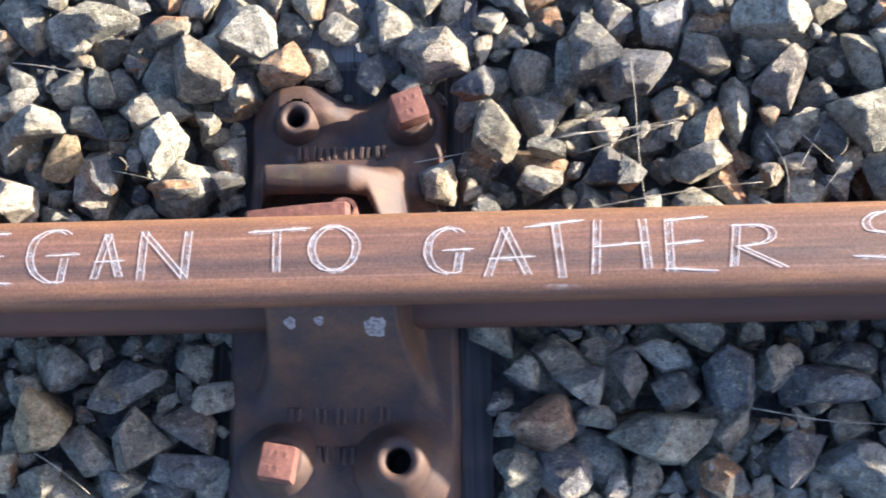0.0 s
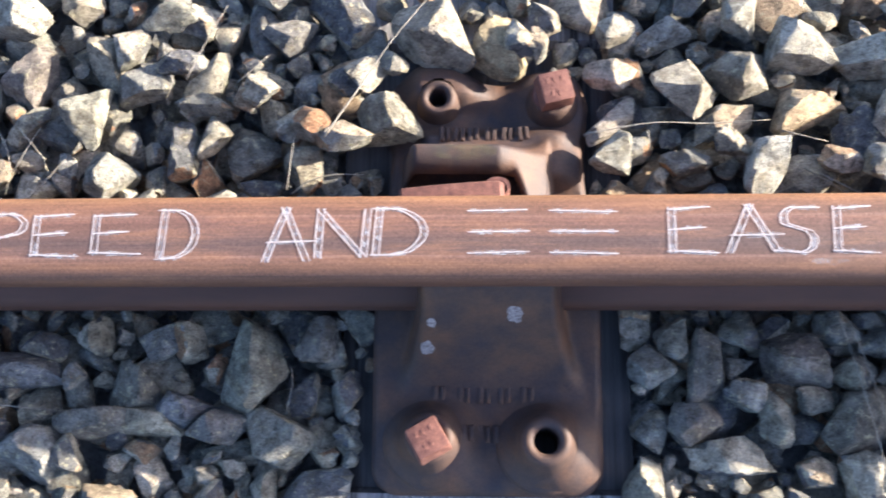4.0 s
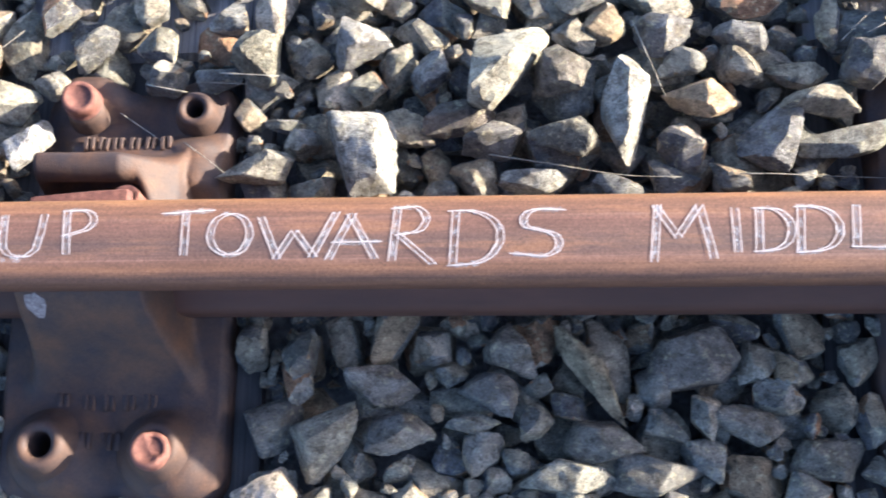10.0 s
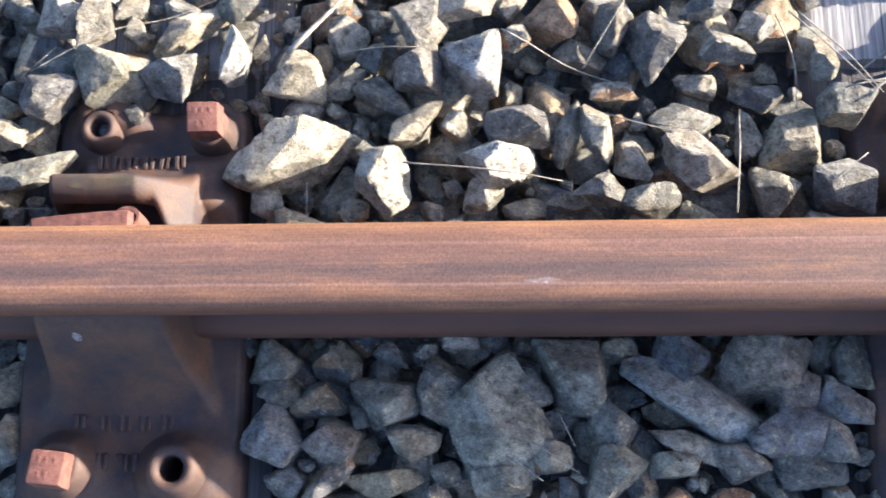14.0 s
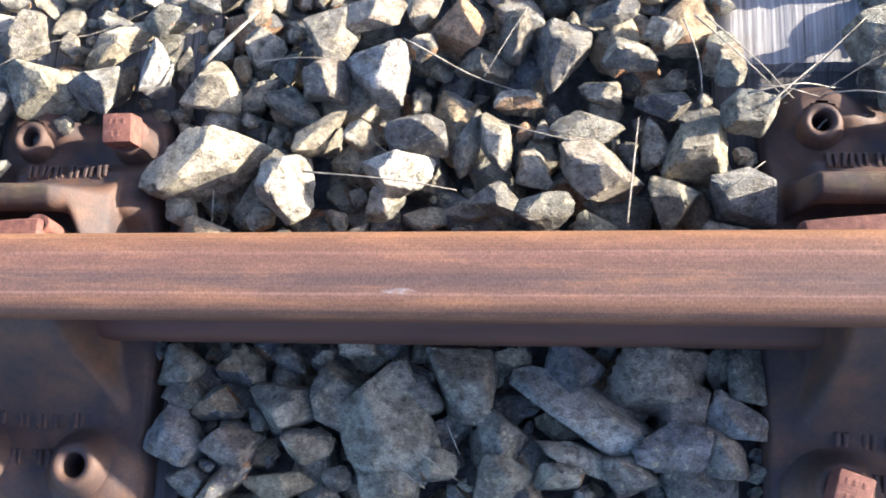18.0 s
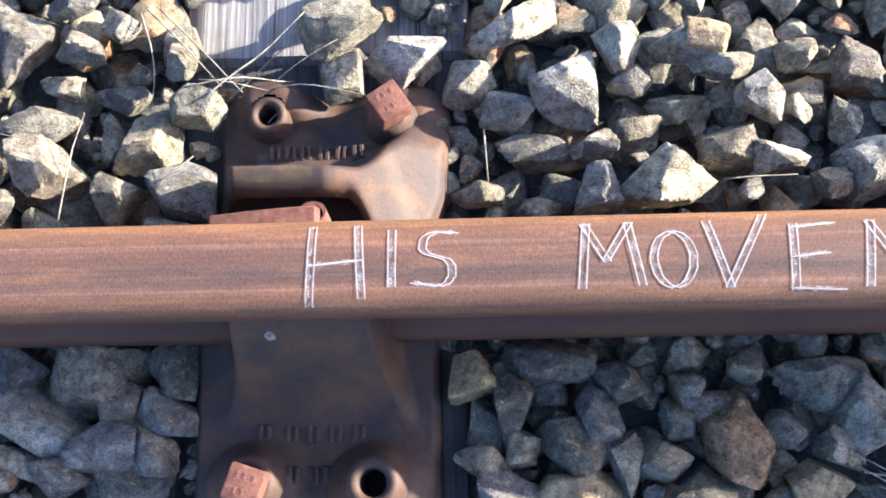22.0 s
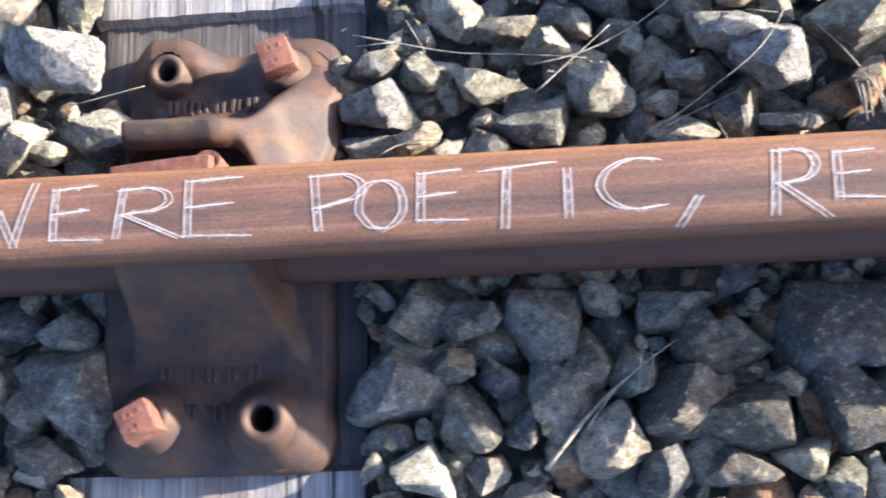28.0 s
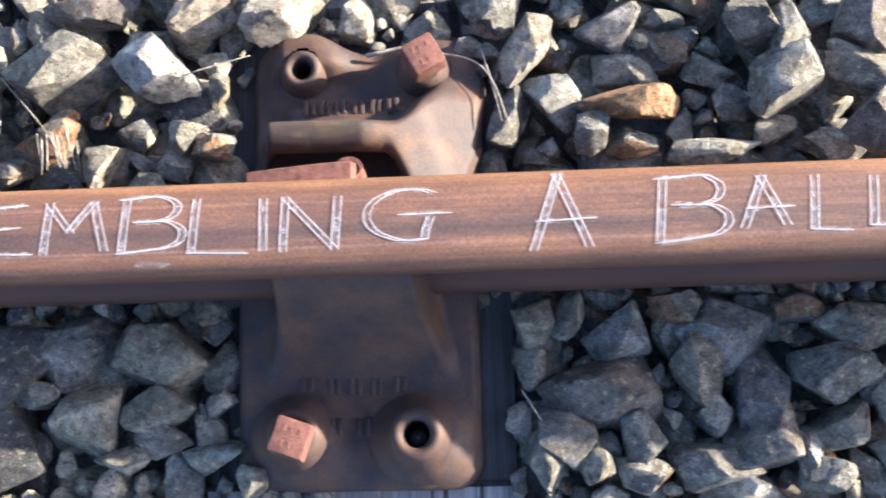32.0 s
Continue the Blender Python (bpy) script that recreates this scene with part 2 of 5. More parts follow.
def lathe(name, profile, mat, n=32):
    verts, faces = [], []
    for r, z in profile:
        verts += [(r * math.cos(2 * math.pi * k / n), r * math.sin(2 * math.pi * k / n), z) for k in range(n)]
    for j in range(len(profile) - 1):
        for k in range(n):
            a, b = j * n + k, j * n + (k + 1) % n
            faces.append((a, b, b + n, a + n))
    return mesh_from(name, verts, faces, mat)


def block(name, x, y, z, mat, bevel=0.002, top=1.0):
    """A bevelled box of that size on z = 0, its top narrowed by a factor."""
    bm = bmesh.new()
    bmesh.ops.create_cube(bm, size=1)
    for v in bm.verts:
        k = top if v.co.z > 0 else 1.0
        v.co = (v.co.x * x * k, v.co.y * y * k, (v.co.z + 0.5) * z)
    bmesh.ops.bevel(bm, geom=bm.edges[:], offset=bevel, segments=2, affect="EDGES", profile=0.6)
    me = bpy.data.meshes.new(name)
    bm.to_mesh(me)
    bm.free()
    me.materials.append(mat)
    me.polygons.foreach_set("use_smooth", [True] * len(me.polygons))
    return sharpened(me, 50)


def ease(a, b, v):
    """0 below a, 1 above b, smooth between; b may lie below a."""
    k = min(1.0, max(0.0, (v - a) / (b - a)))
    return k * k * (3 - 2 * k)


# ---- ground ----
me = mesh_from("ground", [(-60, -60, -0.004), (60, -60, -0.004), (60, 60, -0.004), (-60, 60, -0.004)], [(0, 1, 2, 3)], SOIL)
tagged(new("ground", me), "dark stony track bed under the loose ballast", "ground", kind="structure")

# ---- rail ----
HALF = ((0.0, 0.1900), (0.011, 0.1898), (0.019, 0.1892), (0.0250, 0.1880), (0.0292, 0.1860), (0.0322, 0.1830), (0.0340, 0.1790),
        (0.0348, 0.174), (0.0350, 0.162), (0.0338, 0.1560), (0.029, 0.1505), (0.018, 0.1440), (0.0115, 0.137), (0.0095, 0.125),
        (0.0095, 0.108), (0.0125, 0.098), (0.022, 0.0905), (0.031, 0.0855), (0.0362, 0.0805), (0.0372, 0.075), (0.0372, 0.060),
        (0.0355, 0.052), (0.031, 0.0465), (0.022, 0.0452))
RAIL_Y, RAIL_TURN = 0.0, 0.0


def rail_top(x, y):
    """Height of the rail's running surface at a place on it."""
    d = abs(y - RAIL_Y - RAIL_TURN * x)
    for (a, za), (b, zb) in zip(HALF, HALF[1:]):
        if d <= b:
            return za + (zb - za) * (d - a) / (b - a)
    return 0.18


def strip_mesh(name, ring):
    """The surface that a line across the rail sweeps along it."""
    xs = [-4.0 + 0.05 * k for k in range(271)]
    n = len(ring)
    verts = [(x, y, z) for x in xs for y, z in ring]
    faces = [(a, a + 1, a + 1 + n, a + n) for j in range(len(xs) - 1) for k in range(n - 1) for a in (j * n + k,)]
    faces += [tuple(range(n)), tuple(range((len(xs) - 1) * n, len(xs) * n))[::-1]]
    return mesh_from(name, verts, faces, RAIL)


def build_rail():
    root = new("rail")
    tagged(root, "brown rusted bullhead steel rail held in iron chairs", "rail")
    head = [(y, z) for y, z in HALF[11::-1]] + [(-y, z) for y, z in HALF[1:12]]
    foot = [(y, z) for y, z in HALF[15:]] + [(-y, z) for y, z in HALF[:14:-1]]
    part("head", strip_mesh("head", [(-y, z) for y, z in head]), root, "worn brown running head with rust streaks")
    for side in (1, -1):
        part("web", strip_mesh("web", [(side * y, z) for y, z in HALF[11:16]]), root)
    part("foot", strip_mesh("foot", foot), root, "unworn rusted foot of the rail, darkened for shade")
    root.matrix_world = Matrix.Translation((0, RAIL_Y, 0)) @ Matrix.Rotation(RAIL_TURN, 4, "Z")
    return root


build_rail()

# ---- sleepers ----
CHAIR_X = (-0.077, 0.773, 1.577, 2.345, 3.092, 3.941, 4.766)
SLEEPER_X = (-1.70, -0.90, *CHAIR_X, 5.58, 6.38)


def sleeper_mesh(seed):
    rng = random.Random(seed)
    ys = [-2.0, -1.2, -0.6, -0.30, -0.215, -0.195, -0.19, -0.1, 0.0, 0.1, 0.2, 0.228, 0.233, 0.26, 0.36, 0.5, 0.62]
    xs = [-0.131 + 0.262 * k / 24 for k in range(25)]
    crack = {k: rng.uniform(0.001, 0.004) for k in rng.sample(range(3, 22), 6)}
    verts, faces = [], []
    for y in ys:
        base = 0.016 if -0.193 < y < 0.23 else 0.026
        for k, x in enumerate(xs):
            z = base - crack.get(k, 0.0) + rng.uniform(-0.0006, 0.0006)
            if k in (0, 24):
                z -= 0.005
            verts.append((x + 0.004 * math.sin(5 * y + seed), y, z))
    n = len(xs)
    top = len(verts)
    verts += [(x, y, -0.10) for y in ys for x in (xs[0], xs[-1])]
    for j in range(len(ys) - 1):
        faces += [(j * n + k, j * n + k + 1, (j + 1) * n + k + 1, (j + 1) * n + k) for k in range(n - 1)]
        a = top + 2 * j
        faces += [(a, j * n, (j + 1) * n, a + 2), (j * n + n - 1, a + 1, a + 3, (j + 1) * n + n - 1)]
    me = sharpened(mesh_from("sleeper", verts, faces, WOOD), 40)
    me.materials.append(SHADED_WOOD)
    # faces round the chairs take the darker tint that stands in for shade
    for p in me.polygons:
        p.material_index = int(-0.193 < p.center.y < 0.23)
    return me


for k, x in enumerate(SLEEPER_X):
    ob = new("sleeper", sleeper_mesh(k))
    ob.location.x = x - 0.004
    tagged(ob, "weathered grey timber sleeper bedded in the ballast", "sleeper", "sleepers under the rail")


# ---- chairs ----
NEAR_SCREW, NEAR_HOLE, FAR_HOLE, FAR_SCREW = (-0.048, -0.152), (0.051, -0.154), (-0.045, 0.167), (0.061, 0.163)


def jaw_front(x, slim):
    """How near the rail the outer jaw reaches."""
    return 0.077 - 0.046 * (ease(0.022, 0.046, x) if slim else ease(0.030, 0.062, x))


def casting_height(x, y, slim=False):
    """Top of the iron casting over its own middle; slim: the pattern whose jaw ends in a steep arm."""
    z = 0.040 + 0.006 * ease(0.17, 0.06, abs(y)) - 0.007 * ease(0.10, 0.14, y)
    z += 0.008 * max(ease(0.052, 0.024, math.hypot(x - a, y - b)) for a, b in (NEAR_SCREW, NEAR_HOLE, FAR_HOLE, FAR_SCREW))
    if y < 0:       # jaw that bears on the web
        z += 0.013 * max(ease(0.050, 0.008, math.hypot(x - a - 0.013, y - b + 0.007)) for a, b in (NEAR_SCREW, NEAR_HOLE))      # mounds of the bosses
        w = 0.055 + 0.020 * ease(-0.03, -0.12, y) ** 1.2
        up = (0.1425 - 0.046) * (ease(-0.125, -0.020, y) ** 1.5)
        z += up * ease(w + 0.014, w - 0.004, abs(x - 0.003))
        z += 0.006 * ease(-0.09, -0.04, y) * ease(0.105, 0.07, abs(x))
    else:           # jaw that holds the key: a round ridge whose one end slopes down as an arm to the rail
        z += 0.016 * ease(0.142, 0.124, y) * ease(0.07, 0.09, y) * ease(-0.072, -0.05, x) * ease(0.10, 0.06, x)      # pad of the lettering
        z += 0.016 * ease(0.034, -0.036, x) * ease(0.150, 0.172, y) * ease(-0.085, -0.06, x)      # lip from the far boss along the edge
        front = jaw_front(x, slim)
        behind = 0.108 + (0.010 if slim else 0.040) * ease(0.034, 0.080, x)
        fall = min(1.0, max(0.0, (x - 0.014) / 0.106))
        top = 0.1135 - 0.0045 * ease(-0.08, 0.02, x) - 0.062 * fall ** 1.15
        end = 0.068 + 0.35 * (0.09 - y)
        top -= 0.003 * ease(end - 0.004, end + 0.012, x)
        if slim:
            top = 0.1135 - 0.0045 * ease(-0.08, 0.02, x) - 0.040 * min(1.0, max(0.0, (x - 0.012) / 0.045)) ** 1.15 - 0.045 * ease(0.054, 0.068, x)
        lip = min(1.0, max(0.0, (y - front) / 0.019))
        round_over = (0.70 + 0.30 * math.sqrt(1 - (1 - lip) ** 2)) if y > front else 0.0
        up = round_over * ease(behind + 0.008 + 0.012 * ease(0.03, 0.08, x), behind - 0.010 - 0.014 * ease(0.03, 0.08, x), y) * ease(-0.080, -0.060, x)
        z = max(z, z + (top - z) * up)
    return z


def chair_body_mesh(slim=False):
    ss = [-1, -0.993, -0.98, -0.96, -0.935] + [-0.91 + 1.82 * k / 76 for k in range(77)] + [0.935, 0.96, 0.98, 0.993, 1]
    ts = [0, 0.006, 0.02] + [0.04 + 0.92 * k / 150 for k in range(151)] + [0.98, 0.994, 1]
    holes = (NEAR_SCREW, NEAR_HOLE, FAR_HOLE, FAR_SCREW)
    verts, faces, drop = [], [], set()
    for t in ts:
        for s in ss:
            r, q = 0.024, max(0.0, (abs(s) * 0.0985 - 0.0745) / 0.024)
            bow = r * (1 - math.sqrt(max(0.0, 1 - q * q)))
            far = 0.199 - 0.014 * ease(0.55, 0.05, abs(s - 0.08)) - 0.7 * bow
            near = -0.196 + bow
            y = near + (far - near) * t
            half = 0.1015 - 0.012 * ease(0.02, 0.09, y) + 0.004 * ease(0.11, 0.15, y) - 0.008 * ease(0.165, 0.20, y)
            if s > 0 and not slim:      # the sunny flank spreads wider
                half += 0.020 * ease(0.045, 0.095, y)
            x = s * half
            front = jaw_front(x, slim)
            if 0 < y - front < 0.0025:
                y = front + 0.0003
            z = casting_height(x, y, slim)
            if 0.035 < y <= front:      # hollow under the ridge
                y += 0.020 * ease(front - 0.03, front, y) * ease(0.065, 0.03, x) * ease(-0.080, -0.060, x)
            z -= 0.006 * max(ease(0.95, 1.0, abs(s)), ease(0.02, 0.0, t), ease(0.98, 1.0, t))
            if any(math.hypot(x - a, y - b) < 0.0145 for a, b in holes):
                drop.add(len(verts))
            verts.append((x, y, z))
    n, m = len(ss), len(ts)
    for j in range(m - 1):
        for k in range(n - 1):
            q = (j * n + k, j * n + k + 1, (j + 1) * n + k + 1, (j + 1) * n + k)
            if not any(v in drop for v in q):
                faces.append(q)
    rim = [k for k in range(n)] + [j * n + n - 1 for j in range(1, m)] + [(m - 1) * n + k for k in range(n - 2, -1, -1)] + [j * n for j in range(m - 2, 0, -1)]
    low = len(verts)
    verts += [(verts[v][0] * 1.02, verts[v][1] * 1.01, 0.017) for v in rim]
    for k in range(len(rim)):
        b = (k + 1) % len(rim)
        faces.append((rim[k], low + k, low + b, rim[b]))
    return mesh_from("chair_body", verts, faces, IRON)


BOSS = lathe("boss", ((0.0108, 0.006), (0.0108, 0.071), (0.0122, 0.0735), (0.0155, 0.0750), (0.0192, 0.0742), (0.0218, 0.0705), (0.0248, 0.0628), (0.0282, 0.0556), (0.0320, 0.0503), (0.0360, 0.0466), (0.0400, 0.0438), (0.0430, 0.0415), (0.0440, 0.036)), IRON, 40)


def worn_bars(wide, high, deep, lean):
    """Worn raised lettering as plain upright bars, two to a mark."""
    verts, faces = [], []
    for x, y, a, b in ((-0.27 * wide, 0, 0.40 * wide, high), (0.30 * wide, 0.1 * lean * high, 0.34 * wide, high * 0.92)):
        n = len(verts)
        for z, k in ((0.0, 1.15), (deep * 0.7, 1.0), (deep, 0.62)):
            verts += [(x + u * a * k / 2, y + v * b * (0.4 + 0.6 * k) / 2, z) for u, v in ((-1, -1), (1, -1), (1, 1), (-1, 1))]
        for j in (0, 4):
            faces += [(n + j + q, n + j + (q + 1) % 4, n + j + 4 + (q + 1) % 4, n + j + 4 + q) for q in range(4)]
        faces.append((n + 8, n + 9, n + 10, n + 11))
    return sharpened(mesh_from("raised_letter", verts, faces, IRON), 50)


LETTERS = [worn_bars(0.0106, 0.0145, 0.0054, lean) for lean in (-0.3, 0.05, 0.36)]
SMALL_LETTERS = [worn_bars(0.0115, 0.0150, 0.0026, lean) for lean in (0.3, -0.1, -0.38)]


def build_chair(slim=False):
    root = new("rail_chair")
    tagged(root, "rusted cast iron rail chair screwed to a timber sleeper", "rail chair", "chairs holding the rail")
    part("body", chair_body_mesh(slim), root)
    for (x, y), far in ((NEAR_SCREW, 0), (NEAR_HOLE, 0), (FAR_HOLE, 1), (FAR_SCREW, 1)):
        part("boss", BOSS, root, at=pose(x, y, (-0.014 if x < 0 else -0.011) * far, 3 if far else -3, 0, 0) @ Matrix.Diagonal((0.80, 0.80, 1, 1) if far else (1, 1, 1.04, 1)))
    for k, x in enumerate((-0.038, -0.025, -0.012, 0.004, 0.019, 0.034)):
        part("raised_letter", LETTERS[k % 3], root, "worn raised lettering", at=pose(x, 0.128, casting_height(x, 0.128) - 0.0012, -8, 0, (4, -5, 3, 0, -4, 5)[k]))
    for k, x in enumerate((-0.042, -0.020, -0.002, 0.016, 0.036)):
        part("raised_letter", SMALL_LETTERS[k % 3], root, at=pose(x, -0.110, casting_height(x, -0.110) - 0.0008, 12, 0, 0))
    for k, x in enumerate((-0.016, -0.002, 0.012)):
        part("raised_letter", SMALL_LETTERS[k], root, at=pose(x, -0.144, casting_height(x, -0.144) - 0.0008, 3, 0, 0))
    return root


for xs, slim in ((CHAIR_X[:4], True), ((*CHAIR_X[4:], -0.90, 5.58), False)):
    chair = build_chair(slim)
    chair.location.x = xs[0]
    for x in xs[1:]:
        copy_thing(chair, Matrix.Translation((x, 0, 0)))


# ---- screws ----
def build_screw():
    root = new("chair_screw")
    tagged(root, "square-headed rusted iron screw in a rail chair", "screw", "screws in the rail chairs")
    part("collar", lathe("collar", ((0.0, 0.0), (0.0145, 0.0), (0.0175, -0.002), (0.0180, -0.010), (0.0165, -0.02)), SCREW, 28), root)
    head = part("head", block("head", 0.0305, 0.0305, 0.025, SCREW, 0.0026, 0.92), root, "square rust-red head")
    mark = block("raised_mark", 0.0034, 0.0048, 0.0010, SCREW, 0.0004)
    for x, y in ((-0.007, 0.006), (-0.001, 0.006), (0.006, 0.006), (-0.005, -0.006), (0.001, -0.006)):
        part("raised_mark", mark, head, at=pose(x, y, 0.0243))
    return root


def build_worn_screw(split):
    root = new("chair_screw")
    tagged(root, "round-headed worn rusted iron screw in a rail chair", "screw", "screws in the rail chairs")
    part("collar", lathe("collar", ((0.0, 0.0), (0.0145, 0.0), (0.0175, -0.002), (0.0180, -0.010), (0.0165, -0.02)), SCREW, 28), root)
    head = lathe("head", ((0.0166, 0.0), (0.0164, 0.008), (0.0156, 0.0115), (0.0138, 0.0132), (0.0110, 0.0130), (0.0104, 0.0118), (0.0, 0.0122)), SCREW, 26)
    for v in head.vertices:
        if split and v.co.x > 0.005 and v.co.z > 0.006:      # one side has rusted away
            v.co.z -= 0.0045
    part("head", head, root, "round worn head")
    return root


first = None
SWAPPED = 2      # this chair has its screws in the other two holes, with round worn heads
for k, cx in enumerate((*CHAIR_X, -0.90, 5.58)):
    places = ((NEAR_HOLE, 0), (FAR_HOLE, 1)) if k == SWAPPED else ((NEAR_SCREW, 0), (FAR_SCREW, 1))
    for (x, y), far in places:
        turn = ((-10, 20), (30, 15), (35, 40), (-6, 2), (-18, 35), (28, 20), (-20, 30), (5, 9), (0, 0))[k][far]
        at = pose(cx + x, y, 0.0745 - 0.009 * far, -6 if far == 0 else 7, 4, turn)
        if k == SWAPPED:
            build_worn_screw(far == 0).matrix_basis = at
        elif first is None:
            first = build_screw()
            first.matrix_basis = at
        else:
            copy_thing(first, at)


# ---- keys ----
def key_mesh():
    """A sprung steel key: a flat bar with a rolled end, seen from above as a slim wedge."""
    prof = [(-0.008, 0), (-0.010, 0.006), (-0.010, 0.046), (-0.007, 0.052), (0.007, 0.052), (0.010, 0.046), (0.010, 0.006), (0.008, 0)]
    xs = [0, 0.003, 0.03, 0.06, 0.086, 0.090]
    verts, n = [], len(prof)
    for k, x in enumerate(xs):
        w = 0.80 + 0.30 * x / 0.09
        e = 0.93 if k in (0, len(xs) - 1) else 1.0
        verts += [(x, y * w * e, 0.004 + z * e + 0.003 * math.sin(x * 30)) for y, z in prof]
    faces = [(j * n + k, j * n + (k + 1) % n, (j + 1) * n + (k + 1) % n, (j + 1) * n + k) for j in range(len(xs) - 1) for k in range(n)]
    faces += [tuple(range(n))[::-1], tuple(range((len(xs) - 1) * n, len(xs) * n))]
    return sharpened(mesh_from("bar", verts, faces, SCREW), 40)


def curl_mesh():
    verts, faces, n = [], [], 20
    for k in range(n):
        a = math.pi * 1.7 * k / (n - 1)
        for r in (0.011, 0.0085):
            verts += [(r * math.sin(a), r * (1 - math.cos(a)) * 0.8 - 0.006, z) for z in (0.01, 0.052)]
    for k in range(n - 1):
        a, b = 4 * k, 4 * k + 4
        faces += [(a, b, b + 1, a + 1), (a + 2, a + 3, b + 3, b + 2), (a + 1, b + 1, b + 3, a + 3), (a, a + 2, b + 2, b)]
    return sharpened(mesh_from("rolled_end", verts, faces, SCREW), 40)


def build_key():
    root = new("rail_key")
    tagged(root, "red-rusted sprung steel key wedged between rail and chair jaw", "rail key", "keys in the rail chairs")
    part("bar", key_mesh(), root)
    part("rolled_end", curl_mesh(), root, "rolled end of the key", at=pose(0.084, 0.002, 0.002))
    return root


key = None
for k, cx in enumerate((*CHAIR_X, -0.90, 5.58)):
    at = pose(cx + (-0.076, -0.074, -0.060, -0.074, -0.078, -0.070, -0.080, -0.07, -0.07)[k], 0.0475 + 0.001 * (k % 2), 0.062, -4, 1, 2.5)
    if key is None:
        key = build_key()
        key.matrix_basis = at
    else:
        copy_thing(key, at)


# ---- chalk writing ----
def arc(cx, cy, rx, ry, a, b, n=14):
    return [(cx + rx * math.cos(radians(a + (b - a) * k / n)), cy + ry * math.sin(radians(a + (b - a) * k / n))) for k in range(n + 1)]


GLYPHS = {
    "A": ([(0.0, 0.0), (0.46, 1.0)], [(0.40, 1.0), (0.92, 0.02)], [(0.10, 0.36), (1.0, 0.38)]),
    "B": ([(0.10, 0.98), (0.02, 0.02)], [(0.02, 0.95), *arc(0.55, 0.77, 0.35, 0.22, 90, -90), (0.25, 0.55)], [(0.25, 0.55), *arc(0.6, 0.32, 0.38, 0.24, 70, -80), (0.0, 0.0)]),
    "C": (arc(0.62, 0.5, 0.62, 0.5, 60, 270) + [(1.0, 0.06)],),
    "D": ([(0.08, 1.0), (0.0, 0.02)], [(-0.02, 0.97), *arc(0.28, 0.5, 0.70, 0.48, 85, -85), (-0.05, 0.0)]),
    "E": ([(0.06, 1.0), (0.04, 0.0)], [(0.04, 0.95), (0.85, 1.0)], [(0.06, 0.5), (0.72, 0.55)], [(0.0, 0.04), (1.0, 0.0)]),
    "G": (arc(0.52, 0.5, 0.52, 0.5, 55, 290) + [(0.72, 0.2), (0.78, 0.45)], [(0.42, 0.50), (1.0, 0.52)]),
    "H": ([(0.07, 1.0), (0.0, 0.0)], [(0.93, 1.0), (1.0, 0.08)], [(0.02, 0.5), (0.98, 0.56)]),
    "I": ([(0.5, 1.0), (0.5, 0.0)],),
    "L": ([(0.12, 1.0), (0.02, 0.03)], [(0.0, 0.04), (1.0, 0.0)]),
    "M": ([(0.10, 1.0), (0.0, 0.0)], [(0.06, 0.98), (0.44, 0.40)], [(0.42, 0.42), (0.82, 1.0)], [(0.80, 1.0), (1.0, 0.04)]),
    "N": ([(0.06, 1.0), (0.0, 0.0)], [(0.03, 0.98), (0.92, 0.03)], [(1.0, 0.98), (0.93, 0.0)]),
    "O": (arc(0.5, 0.5, 0.5, 0.5, 100, 470, 26),),
    "P": ([(0.05, 1.0), (0.14, 0.0)], [(0.0, 0.96), *arc(0.5, 0.74, 0.5, 0.25, 80, -60), (0.06, 0.40)]),
    "R": ([(0.12, 1.0), (0.0, 0.05)], [(0.05, 0.95), *arc(0.42, 0.75, 0.40, 0.23, 80, -90), (0.12, 0.48)], [(0.15, 0.48), (1.0, 0.0)]),
    "S": ([(1.0, 0.97), *arc(0.55, 0.75, 0.34, 0.24, 80, 220), *arc(0.55, 0.27, 0.36, 0.27, 50, -80), (0.0, 0.06)],),
    "T": ([(0.0, 0.93), (1.0, 1.0)], [(0.46, 0.97), (0.47, 0.0)]),
    "T with its stem forward": ([(0.0, 0.90), (1.0, 1.0)], [(0.52, 0.97), (0.64, 0.0)]),
    "T with its stem back": ([(0.0, 0.90), (1.0, 1.0)], [(0.36, 0.95), (0.32, 0.0)]),
    "U": ([(0.0, 1.0), (0.04, 0.4), *arc(0.47, 0.32, 0.43, 0.32, 190, 340), (0.95, 0.6), (1.0, 1.0)],),
    "V": ([(0.0, 0.92), (0.36, 0.0)], [(0.34, 0.0), (1.0, 1.0)]),
    "W": ([(0.0, 0.92), (0.24, 0.02)], [(0.22, 0.02), (0.46, 0.62)], [(0.45, 0.62), (0.72, 0.06)], [(0.70, 0.06), (1.0, 1.0)]),
    ",": ([(1.0, 1.0), (0.0, 0.0)],),
    "bar": ([(0.0, 0.0), (1.0, 1.0)],),
}
SPREAD, LINE = 0.0026, 0.0012      # each stroke is doubled to fit the moving camera's blurred view
rng_chalk = random.Random(5)


